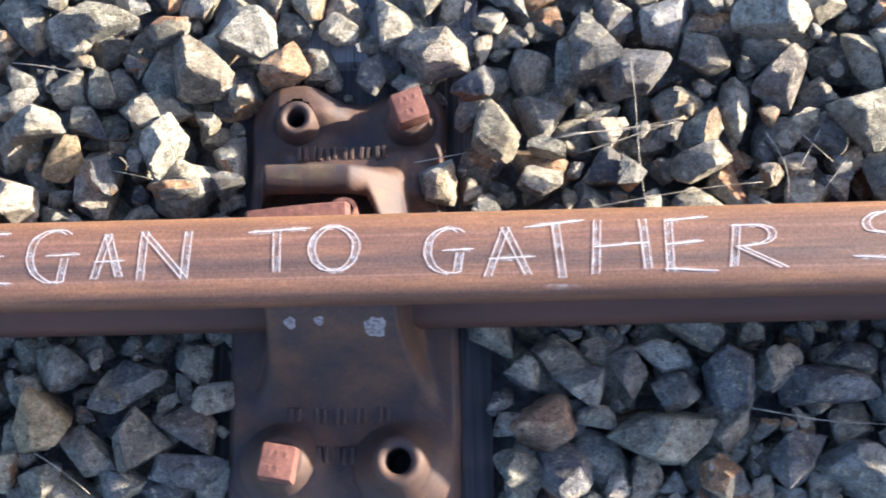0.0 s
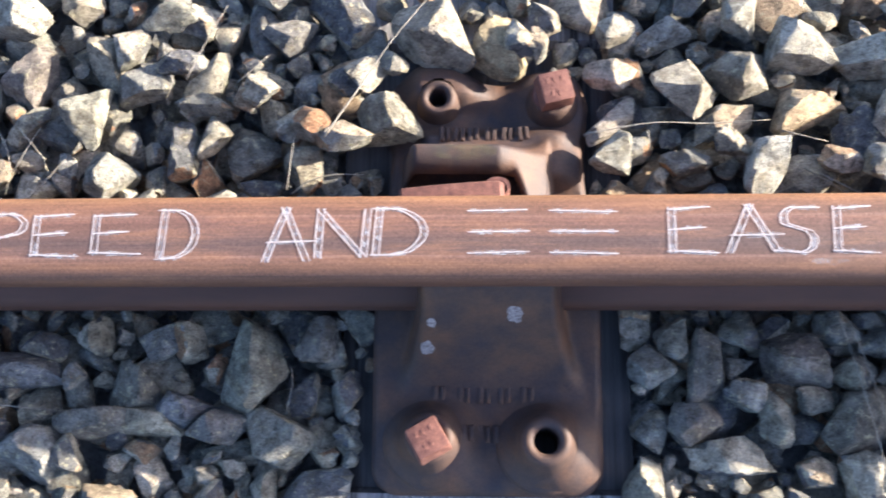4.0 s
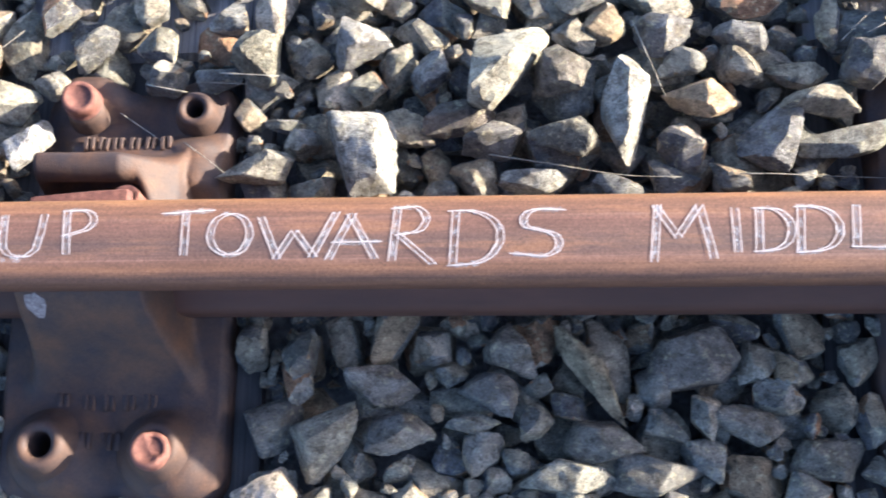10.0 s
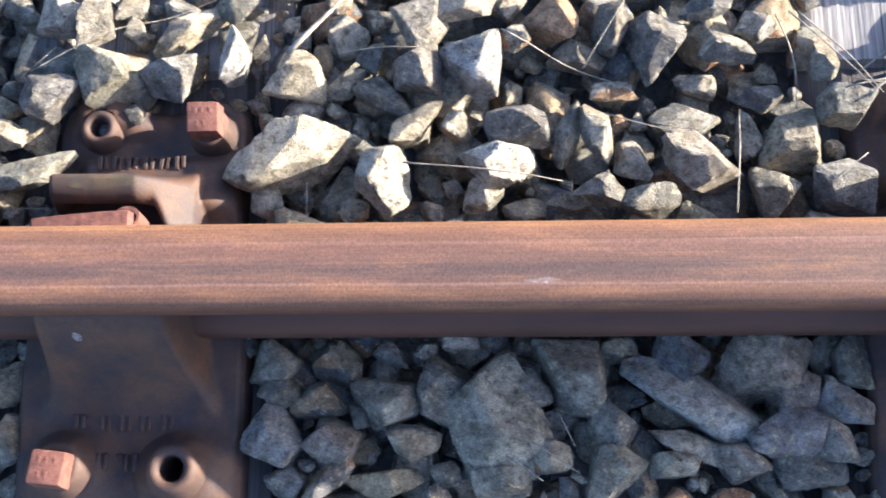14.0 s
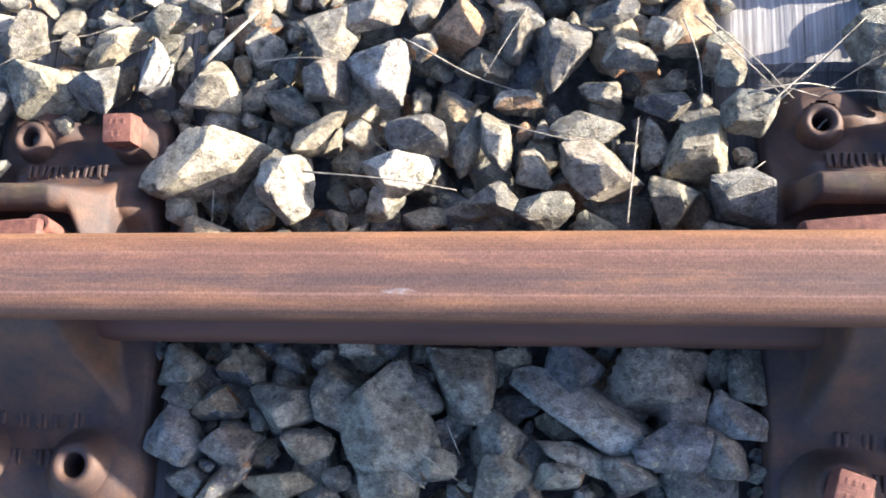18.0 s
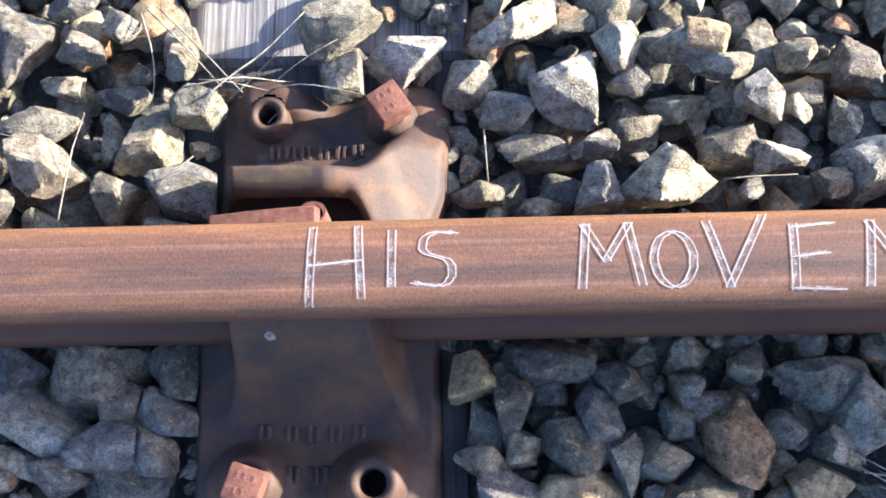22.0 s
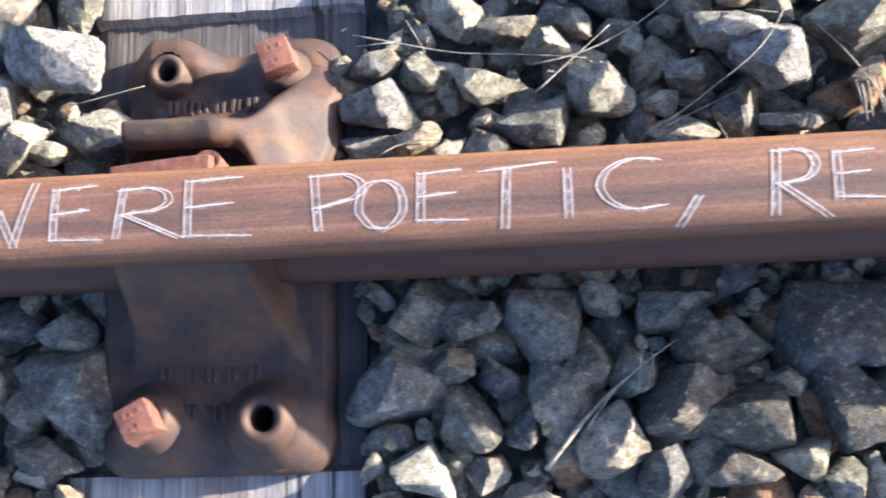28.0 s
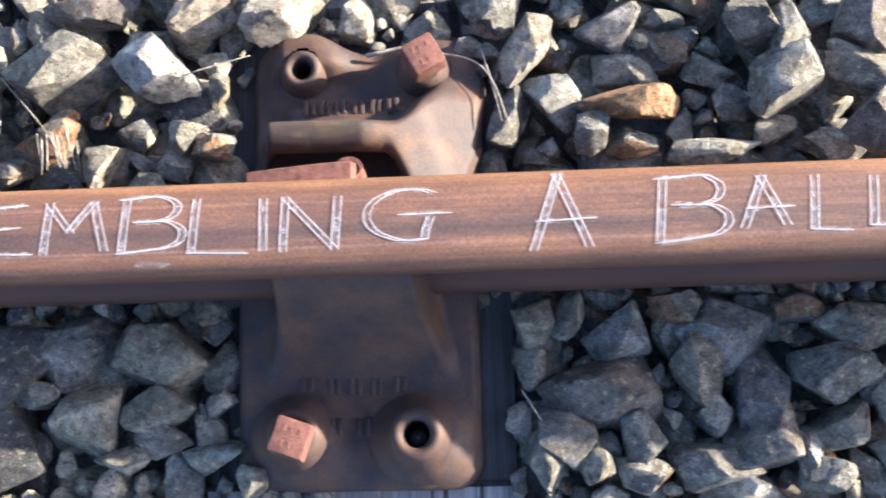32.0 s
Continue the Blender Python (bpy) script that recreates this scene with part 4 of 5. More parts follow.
lay((0.003, 0.226, 62, 43, 0, 0.55), (0.010, 0.096, 38, 29, 90, 0.7), (0.039, 0.095, 24, 19, 90, 0.7), (0.048, 0.165, 43, 24, 0, 0.7), (0.049, 0.189, 38, 33, 50, 0.75), (0.063, 0.136, 43, 38, 90, 0.5), (0.104, 0.098, 53, 24, 0, 0.5), (0.107, 0.161, 43, 38, 10, 0.4), (0.108, 0.130, 38, 19, 0, 0.6), (0.152, 0.217, 53, 43, 90, 0.3), (0.184, 0.104, 29, 24, 90, 0.75), (0.194, 0.191, 48, 43, 0, 0.3), (0.225, 0.256, 53, 38, 35, 0.7), (0.251, 0.114, 53, 29, 0, 0.65))
lay((0.255, 0.219, 48, 43, 0, 0.4), (0.286, 0.169, 57, 26, 80, 0.65), (0.326, 0.246, 53, 53, 0, 0.75), (0.336, 0.200, 62, 33, 60, 0.45), (0.366, 0.179, 33, 29, 90, 0.6), (0.396, 0.148, 48, 43, 30, 0.7), (0.402, 0.215, 53, 29, 120, 0.6), (0.418, 0.090, 47, 38, 89, 0.55), (0.430, 0.219, 38, 29, 90, 0.4), (0.448, 0.180, 53, 33, 170, 0.5), (0.468, 0.140, 33, 33, 0, 0.8), (0.485, 0.198, 48, 19, 0, 0.45), (0.506, 0.095, 38, 33, 89, 0.7), (0.507, 0.161, 43, 19, 0, 0.5))
lay((0.547, 0.166, 33, 24, 90, 0.75), (0.563, 0.083, 52, 19, 179, 0.7), (0.564, 0.169, 29, 29, 0, 0.7), (0.584, 0.231, 42, 38, 39, 0.4), (0.601, 0.142, 34, 29, 0, 0.8), (0.616, 0.136, 33, 33, 179, 0.8), (0.639, 0.181, 29, 25, 0, 0.6), (0.642, 0.123, 44, 29, 0, 0.5), (0.660, 0.184, 38, 24, 179, 0.6), (0.680, 0.143, 52, 42, 129, 0.5), (0.686, 0.191, 28, 19, 179, 0.6), (0.729, 0.227, 56, 56, 179, 0.65), (0.780, 0.212, 49, 44, 0, -1), (0.803, 0.211, 38, 28, 179, 0.5))
lay((0.822, 0.208, 29, 20, 90, 0.6), (0.889, 0.106, 44, 37, 55, 0.7), (0.888, 0.186, 34, 25, 0, 0.6), (0.890, 0.140, 54, 25, 35, 0.75), (0.892, 0.229, 39, 25, 0, 0.6), (0.942, 0.234, 44, 34, 0, 0.7), (0.954, 0.167, 49, 39, 90, 0.7), (0.955, 0.100, 49, 22, 0, 0.7), (0.992, 0.117, 29, 25, 0, 0.6), (1.007, 0.184, 49, 39, 0, 0.55), (1.007, 0.244, 49, 39, 90, 0.6), (1.028, 0.100, 49, 34, 70, 0.75), (1.057, 0.213, 64, 44, 10, 0.7), (1.065, 0.154, 54, 39, 0, -1))
lay((1.089, 0.099, 44, 25, 0, -1), (1.125, 0.089, 39, 29, 0, 0.3), (1.141, 0.140, 54, 32, 75, 0.9), (1.149, 0.207, 69, 49, 0, 0.75), (1.172, 0.137, 29, 29, 0, -1), (1.193, 0.082, 66, 42, 179, 0.8), (1.211, 0.175, 54, 49, 90, 0.7), (1.234, 0.131, 59, 29, 0, 0.3), (1.257, 0.104, 44, 29, 0, 0.6), (1.292, 0.241, 44, 29, 0, 0.7), (1.297, 0.080, 33, 28, 89, 0.4), (1.306, 0.146, 64, 34, 165, 0.7), (1.309, 0.211, 37, 23, 179, 0.7), (1.329, 0.223, 39, 34, 0, 0.6))
lay((1.353, 0.124, 59, 34, 0, -1), (1.361, 0.171, 37, 28, 179, 0.75), (1.430, 0.224, 33, 33, 179, 0.6), (1.447, 0.172, 70, 42, 149, 0.5), (1.481, 0.122, 47, 37, 89, 0.8), (1.497, 0.191, 33, 23, 179, 0.4), (1.539, 0.206, 37, 33, 179, 0.85), (1.599, 0.228, 43, 29, 2, 0.7), (1.607, 0.192, 38, 29, 2, 0.3), (1.649, 0.195, 43, 24, 2, 0.4), (1.695, 0.213, 43, 43, 2, 0.5), (1.709, 0.101, 58, 34, 12, 0.6), (1.719, 0.149, 38, 14, 2, 0.8), (1.740, 0.128, 34, 29, 2, 0.4))
lay((1.745, 0.216, 38, 29, 2, 0.5), (1.751, 0.080, 43, 24, 2, 0.5), (1.789, 0.226, 53, 43, 2, 0.75), (1.800, 0.117, 77, 48, 102, 0.75), (1.859, 0.198, 38, 34, 2, 0.4), (1.868, 0.081, 38, 19, 2, 0.6), (1.882, 0.152, 62, 29, 0, 0.3), (1.913, 0.127, 53, 29, 0, 0.35), (1.923, 0.198, 62, 62, 152, 0.85), (1.953, 0.086, 58, 24, 2, 0.7), (1.980, 0.190, 48, 38, 2, 0.45), (1.983, 0.124, 53, 38, 2, 0.35), (2.030, 0.080, 43, 24, 0, 0.5), (2.032, 0.155, 91, 36, 87, 0.8))
lay((2.066, 0.227, 43, 34, 0, 0.35), (2.073, 0.090, 43, 24, 160, 0.6), (2.090, 0.197, 43, 29, 0, 0.4), (2.110, 0.160, 53, 34, 165, -1), (2.124, 0.087, 43, 26, 140, 0.7), (2.139, 0.195, 34, 34, 0, 0.5), (2.145, 0.223, 48, 29, 0, 0.4), (2.166, 0.120, 62, 41, 80, 0.5), (2.196, 0.187, 53, 24, 0, 0.5), (2.197, 0.225, 43, 19, 90, 0.5), (2.211, 0.152, 53, 29, 0, 0.55), (2.222, 0.227, 43, 24, 90, 0.8), (2.236, 0.118, 67, 34, 10, 0.7), (2.249, 0.188, 53, 43, 0, 0.3))
lay((2.257, 0.276, 44, 44, 2, 0.9), (2.261, 0.202, 39, 24, 2, 0.35), (2.293, 0.269, 44, 39, 92, 0.4), (2.306, 0.217, 58, 48, 147, 0.55), (2.372, 0.212, 44, 39, 2, 0.5), (2.375, 0.266, 73, 29, 27, 0.75), (2.427, 0.232, 48, 29, 92, 0.85), (2.460, 0.088, 34, 29, 2, 0.75), (2.490, 0.208, 58, 44, 2, 0.8), (2.495, 0.140, 97, 53, 12, 0.85), (2.527, 0.259, 34, 34, 2, 0.35), (2.544, 0.079, 29, 24, 2, 0.7), (2.565, 0.189, 53, 29, 147, 0.4), (2.567, 0.109, 48, 48, 2, 0.75))
lay((2.599, 0.155, 63, 22, 42, 0.55), (2.602, 0.209, 48, 39, 92, 0.35), (2.604, 0.259, 53, 44, 92, 0.45), (2.636, 0.155, 29, 29, 2, 0.5), (2.641, 0.276, 58, 29, 2, 0.7), (2.656, 0.215, 53, 53, 2, 0.7), (2.661, 0.090, 34, 24, 2, 0.6), (2.676, 0.121, 53, 39, 2, 0.95), (2.692, 0.247, 29, 24, 2, 0.7), (2.699, 0.079, 29, 19, 2, 0.6), (2.701, 0.156, 48, 39, 2, 0.35), (2.727, 0.268, 53, 39, 2, -2), (2.737, 0.150, 53, 24, 62, 0.45), (2.739, 0.084, 29, 19, 2, 0.6))
lay((2.746, 0.230, 39, 34, 2, 0.35), (2.763, 0.147, 48, 24, 117, 0.8), (2.764, 0.094, 39, 29, 2, 0.4), (2.778, 0.193, 48, 24, 2, 0.75), (2.781, 0.257, 39, 34, 92, 0.3), (2.793, 0.126, 39, 29, 92, 0.35), (2.809, 0.083, 53, 29, 2, 0.35), (2.823, 0.241, 68, 48, 102, 0.35), (2.843, 0.161, 58, 29, 2, 0.5), (2.850, 0.114, 63, 48, 172, 0.6), (2.858, 0.199, 44, 29, 2, 0.5), (2.874, 0.270, 44, 24, 2, 0.75), (2.881, 0.226, 44, 29, 2, 0.4), (2.905, 0.144, 44, 24, 82, -1))
lay((2.912, 0.250, 34, 29, 2, 0.6), (2.919, 0.187, 39, 29, 2, 0.5), (2.920, 0.093, 48, 39, 2, 0.5), (2.942, 0.139, 53, 48, 92, 0.6), (2.966, 0.239, 34, 34, 2, 0.7), (2.971, 0.212, 39, 24, 92, 0.5), (2.974, 0.095, 58, 53, 2, 0.45), (2.983, 0.172, 48, 39, 2, 0.5), (3.112, 0.200, 53, 38, 37, 0.6), (3.165, 0.218, 51, 37, 180, 0.8), (3.223, 0.198, 42, 37, 180, 0.8), (3.234, 0.091, 51, 23, 180, 0.55), (3.256, 0.166, 51, 28, 180, 0.7), (3.263, 0.238, 72, 38, 22, 0.75))
lay((3.279, 0.127, 67, 34, 2, 0.4), (3.283, 0.077, 42, 19, 180, 0.6), (3.312, 0.184, 57, 43, 112, 0.7), (3.331, 0.083, 42, 37, 180, 0.4), (3.332, 0.127, 42, 23, 180, 0.4), (3.353, 0.223, 43, 38, 2, 0.75), (3.363, 0.141, 34, 24, 2, 0.75), (3.363, 0.184, 38, 24, 2, 0.6), (3.384, 0.092, 65, 51, 180, 0.85), (3.401, 0.164, 51, 23, 180, 0.5), (3.411, 0.217, 43, 34, 2, 0.5), (3.428, 0.220, 42, 33, 179, -1), (3.441, 0.192, 42, 28, 180, 0.4), (3.443, 0.125, 51, 33, 180, 0.45))
lay((3.472, 0.168, 47, 42, 90, 0.75), (3.479, 0.113, 37, 28, 180, 0.4), (3.507, 0.203, 28, 28, 180, 0.5), (3.513, 0.176, 42, 28, 179, 0.5), (3.527, 0.090, 37, 28, 180, 0.45), (3.545, 0.145, 42, 28, 90, 0.75), (3.555, 0.197, 37, 37, 180, 0.4), (3.570, 0.103, 70, 51, 180, 0.75), (3.606, 0.152, 42, 19, 179, 0.75), (3.611, 0.221, 42, 37, 179, 0.7), (3.614, 0.183, 51, 33, 180, 0.4), (3.626, 0.086, 37, 33, 180, -1), (3.655, 0.105, 37, 33, 90, 0.5), (3.665, 0.160, 70, 61, 90, 0.5))
lay((3.685, 0.114, 51, 46, 179, 0.5), (3.736, 0.204, 42, 23, 179, 0.75), (3.739, 0.141, 51, 42, 89, 0.7), (3.740, 0.235, 51, 28, 179, 0.6), (3.768, 0.100, 46, 33, 34, 0.75), (3.790, 0.092, 28, 19, 179, 0.5), (3.807, 0.176, 84, 60, 159, 0.65), (3.836, 0.106, 51, 37, 179, 0.5), (4.085, 0.085, 57, 24, 179, 0.55), (4.086, 0.161, 33, 28, 179, 0.7), (4.087, 0.119, 71, 38, 179, 0.5), (4.120, 0.084, 33, 28, 179, 0.6), (4.124, 0.153, 33, 28, 179, 0.7), (4.180, 0.134, 52, 28, 179, 0.6))
lay((4.181, 0.080, 43, 28, 179, 0.75), (4.204, 0.186, 57, 28, 179, 0.35), (4.229, 0.094, 52, 38, 179, 0.3), (4.238, 0.168, 38, 28, 179, 0.5), (4.274, 0.082, 28, 23, 0, 0.75), (4.285, 0.122, 46, 41, 90, 0.75), (4.306, 0.185, 43, 28, 179, 0.4), (4.344, 0.228, 46, 41, 90, 0.75), (4.356, 0.075, 51, 18, 0, 0.7), (4.359, 0.133, 51, 32, 0, 0.4), (4.390, 0.166, 51, 32, 0, 0.6), (4.400, 0.210, 41, 41, 0, 0.7), (4.408, 0.162, 47, 28, 179, 0.6), (4.434, 0.134, 55, 51, 0, 0.65))
lay((4.448, 0.084, 47, 19, 179, 0.7), (4.477, 0.217, 37, 28, 90, 0.75), (4.491, 0.106, 41, 28, 0, -1), (4.508, 0.169, 83, 60, 10, 0.4), (4.511, 0.079, 51, 18, 0, 0.75), (4.532, 0.227, 64, 32, 0, 0.3), (4.544, 0.088, 37, 32, 0, 0.4), (4.573, 0.116, 32, 28, 0, 0.4), (4.583, 0.091, 23, 14, 0, 0.8), (4.590, 0.164, 60, 53, 135, 0.75), (4.612, 0.081, 41, 23, 0, 0.4), (4.621, 0.106, 32, 32, 0, 0.35), (4.631, 0.215, 69, 41, 20, 0.5), (4.647, 0.097, 32, 28, 0, 0.4))
lay((4.650, 0.149, 28, 18, 90, 0.75), (4.685, 0.123, 41, 41, 0, 0.5), (4.696, 0.212, 55, 41, 40, 0.7), (4.897, 0.109, 47, 28, 88, 0.3), (4.919, 0.181, 61, 33, 83, 0.55), (4.940, 0.132, 42, 42, 178, 0.75), (4.970, 0.098, 38, 33, 88, 0.5), (4.989, 0.188, 42, 38, 88, 0.4), (4.999, 0.154, 52, 28, 178, 0.5), (5.007, 0.085, 42, 23, 178, 0.45), (5.009, 0.121, 75, 28, 178, -2), (5.037, 0.201, 42, 19, 178, 0.6), (5.041, 0.175, 38, 23, 178, -1), (5.047, 0.100, 38, 23, 88, 0.75))
lay((5.062, 0.077, 70, 21, 178, 0.75), (5.072, 0.148, 47, 28, 178, 0.5), (5.089, 0.118, 38, 33, 88, 0.7), (5.102, 0.187, 47, 47, 178, 0.35), (5.126, 0.097, 38, 23, 178, 0.6), (5.131, 0.136, 66, 47, 178, 0.5), (5.134, 0.175, 52, 28, 88, 0.5), (5.161, 0.081, 52, 23, 178, 0.4), (5.192, 0.137, 56, 42, 178, 0.35), (5.196, 0.177, 56, 47, 178, 0.4), (5.197, 0.094, 42, 38, 88, 0.35))
lay((-0.362, -0.083, 29, 29, 179, 0.4), (-0.344, -0.115, 52, 52, 129, -1), (-0.340, -0.161, 43, 29, 179, 0.45), (-0.334, -0.059, 38, 33, 179, 0.4), (-0.303, -0.138, 57, 33, 154, 0.5), (-0.287, -0.090, 33, 33, 179, 0.5), (-0.271, -0.166, 38, 29, 179, 0.4), (-0.259, -0.125, 52, 43, 89, 0.45), (-0.258, -0.074, 48, 33, 179, 0.35), (-0.218, -0.154, 48, 38, 179, 0.4), (-0.213, -0.057, 43, 29, 179, 0.3), (-0.210, -0.117, 43, 38, 179, 0.35), (-0.190, -0.091, 38, 29, 179, 0.6), (0.071, -0.119, 33, 29, 0, 0.4))
lay((0.074, -0.158, 38, 38, 0, 0.5), (0.085, -0.075, 33, 29, 90, 0.4), (0.102, -0.122, 43, 38, 0, -2), (0.110, -0.060, 43, 33, 0, 0.4), (0.117, -0.162, 48, 43, 0, 0.4), (0.135, -0.083, 43, 31, 0, 0.65), (0.142, -0.113, 33, 24, 0, -1), (0.176, -0.076, 48, 29, 90, 0.4), (0.195, -0.132, 79, 48, 0, 0.5), (0.210, -0.061, 53, 29, 155, 0.8), (0.215, -0.095, 43, 29, 0, 0.45), (0.246, -0.166, 38, 33, 90, 0.4), (0.255, -0.123, 38, 38, 0, 0.4), (0.265, -0.075, 48, 48, 0, 0.35))
lay((0.299, -0.075, 38, 33, 90, 0.45), (0.312, -0.151, 43, 38, 90, 0.3), (0.342, -0.090, 72, 38, 0, 0.35), (0.366, -0.066, 43, 24, 0, 0.45), (0.367, -0.160, 53, 43, 140, 0.5), (0.395, -0.164, 38, 29, 0, 0.4), (0.414, -0.061, 33, 29, 0, 0.4), (0.429, -0.132, 57, 29, 0, 0.4), (0.460, -0.109, 47, 38, 179, 0.35), (0.470, -0.134, 62, 24, 170, 0.7), (0.479, -0.066, 53, 29, 0, 0.45), (0.501, -0.125, 47, 28, 179, 0.4), (0.503, -0.060, 43, 29, 90, 0.5), (0.529, -0.139, 42, 33, 179, 0.4))
lay((0.564, -0.088, 71, 45, 79, 0.55), (0.589, -0.153, 52, 47, 179, 0.55), (0.622, -0.066, 47, 33, 179, 0.4), (0.647, -0.109, 38, 28, 89, 0.4), (0.889, -0.138, 39, 34, 90, 0.5), (0.918, -0.084, 39, 34, 0, 0.45), (0.949, -0.133, 39, 39, 0, 0.4), (0.963, -0.084, 74, 29, 80, 0.35), (0.993, -0.054, 34, 29, 0, 0.4), (0.998, -0.108, 39, 29, 0, 0.45), (1.023, -0.128, 44, 29, 90, 0.4), (1.042, -0.075, 54, 44, 0, 0.4), (1.056, -0.175, 39, 29, 0, -1), (1.077, -0.051, 39, 29, 0, 0.3))
lay((1.094, -0.128, 44, 44, 0, 0.35), (1.095, -0.089, 29, 29, 0, 0.4), (1.131, -0.059, 49, 29, 0, 0.5), (1.139, -0.089, 59, 29, 0, 0.4), (1.145, -0.169, 44, 44, 0, 0.55), (1.161, -0.118, 39, 29, 0, 0.4), (1.169, -0.061, 33, 33, 179, 0.4), (1.194, -0.138, 74, 59, 0, 0.5), (1.210, -0.065, 49, 32, 120, 0.6), (1.219, -0.106, 37, 28, 179, 0.4), (1.257, -0.115, 42, 33, 89, 0.39), (1.258, -0.160, 69, 39, 0, 0.35), (1.261, -0.073, 37, 33, 179, 0.31), (1.314, -0.069, 37, 28, 89, 0.23))
lay((1.315, -0.116, 42, 42, 179, 0.16), (1.331, -0.131, 49, 49, 0, 0.31), (1.343, -0.092, 33, 28, 179, 0.27), (1.361, -0.134, 80, 52, 164, 0.47), (1.384, -0.102, 42, 28, 179, 0.43), (1.389, -0.065, 42, 42, 179, 0.35), (1.437, -0.148, 52, 52, 159, 0.43), (1.455, -0.071, 37, 28, 89, 0.31), (1.693, -0.141, 33, 33, 179, 0.35), (1.700, -0.059, 37, 33, 89, 0.5), (1.702, -0.101, 42, 37, 179, 0.5), (1.714, -0.127, 43, 38, 0, 0.4), (1.722, -0.181, 43, 29, 0, 0.95), (1.742, -0.092, 42, 28, 89, 0.4))
lay((1.745, -0.072, 43, 29, 90, 0.4), (1.768, -0.139, 72, 48, 30, 0.55), (1.810, -0.092, 57, 34, 0, 0.45), (1.831, -0.134, 53, 29, 0, 0.45), (1.858, -0.063, 34, 29, 0, 0.35), (1.894, -0.127, 43, 19, 0, 0.4), (1.912, -0.100, 57, 34, 0, 0.35), (1.913, -0.175, 34, 29, 90, 0.6), (1.927, -0.065, 43, 38, 0, 0.45), (1.947, -0.127, 29, 29, 0, 0.35), (1.976, -0.172, 62, 34, 0, 0.6), (1.999, -0.084, 72, 24, 120, -1), (2.008, -0.145, 67, 38, 0, 0.4), (2.050, -0.171, 62, 34, 0, 0.45))
lay((2.052, -0.098, 34, 29, 0, 0.4), (2.056, -0.130, 34, 24, 0, 0.5), (2.089, -0.075, 72, 48, 0, 0.4), (2.093, -0.121, 34, 34, 0, 0.35), (2.134, -0.130, 53, 29, 0, 0.4), (2.140, -0.079, 34, 34, 0, 0.45), (2.153, -0.109, 43, 24, 0, 0.35), (2.165, -0.084, 29, 29, 0, 0.5), (2.194, -0.157, 62, 43, 0, 0.4), (2.225, -0.076, 43, 29, 90, 0.4), (2.231, -0.126, 38, 24, 90, 0.4), (2.474, -0.122, 63, 46, 112, 0.5), (2.477, -0.061, 44, 32, 2, 0.5), (2.481, -0.083, 34, 24, 2, 0.35))
lay((2.488, -0.161, 34, 29, 2, 0.4), (2.514, -0.092, 44, 29, 2, 0.4), (2.526, -0.160, 44, 24, 42, 0.6), (2.528, -0.128, 48, 39, 2, 0.45), (2.533, -0.056, 44, 29, 162, 0.45), (2.572, -0.163, 58, 29, 2, -1), (2.580, -0.093, 53, 44, 2, 0.55), (2.599, -0.124, 48, 24, 2, 0.3), (2.618, -0.079, 68, 39, 102, 0.45), (2.664, -0.103, 112, 73, 77, 0.65), (2.671, -0.158, 58, 24, 2, 0.5), (2.699, -0.078, 34, 29, 92, 0.4), (2.717, -0.139, 39, 29, 2, 0.45), (2.738, -0.067, 73, 53, 107, 0.45))
lay((2.768, -0.114, 44, 39, 2, 0.45), (2.770, -0.146, 53, 39, 2, 0.45), (2.781, -0.046, 39, 19, 2, 0.45), (2.825, -0.144, 44, 29, 2, 0.4), (2.830, -0.126, 53, 24, 162, 0.4), (2.829, -0.050, 48, 48, 2, 0.35), (2.847, -0.098, 107, 44, 147, 0.75), (2.880, -0.142, 44, 34, 2, 0.4), (2.902, -0.056, 82, 53, 172, 0.5), (2.924, -0.118, 53, 44, 2, 0.45), (2.926, -0.083, 44, 39, 92, 0.4), (2.938, -0.149, 53, 29, 2, 0.4), (2.956, -0.126, 39, 39, 2, 0.4), (2.966, -0.098, 58, 34, 167, 0.5))
lay((2.976, -0.048, 53, 36, 112, 0.35), (3.222, -0.066, 43, 38, 2, -1), (3.230, -0.134, 38, 29, 2, 0.5), (3.251, -0.164, 53, 43, 2, 0.4), (3.253, -0.085, 51, 42, 90, 0.2), (3.261, -0.124, 29, 29, 2, 0.4), (3.292, -0.057, 75, 33, 180, 0.29), (3.295, -0.164, 72, 38, 2, -1), (3.306, -0.126, 56, 33, 180, 0.36), (3.324, -0.100, 48, 38, 92, 0.4), (3.343, -0.072, 43, 38, 92, 0.29), (3.346, -0.131, 42, 28, 90, 0.25), (3.374, -0.137, 37, 33, 180, 0.25), (3.398, -0.077, 28, 28, 180, 0.29))
lay((3.399, -0.049, 42, 28, 180, 0.4), (3.409, -0.163, 42, 37, 180, 0.25), (3.434, -0.124, 79, 49, 105, -2), (3.445, -0.059, 37, 33, 90, 0.29), (3.470, -0.114, 37, 28, 180, 0.29), (3.496, -0.154, 51, 33, 180, -1), (3.505, -0.068, 70, 37, 180, 0.4), (3.515, -0.128, 37, 33, 180, 0.4), (3.544, -0.099, 60, 51, 104, 0.6), (3.584, -0.097, 42, 28, 90, 0.4), (3.613, -0.072, 42, 37, 90, 0.4), (3.618, -0.112, 47, 37, 90, 0.4), (3.618, -0.161, 46, 28, 179, 0.4), (3.651, -0.139, 46, 42, 179, 0.5))
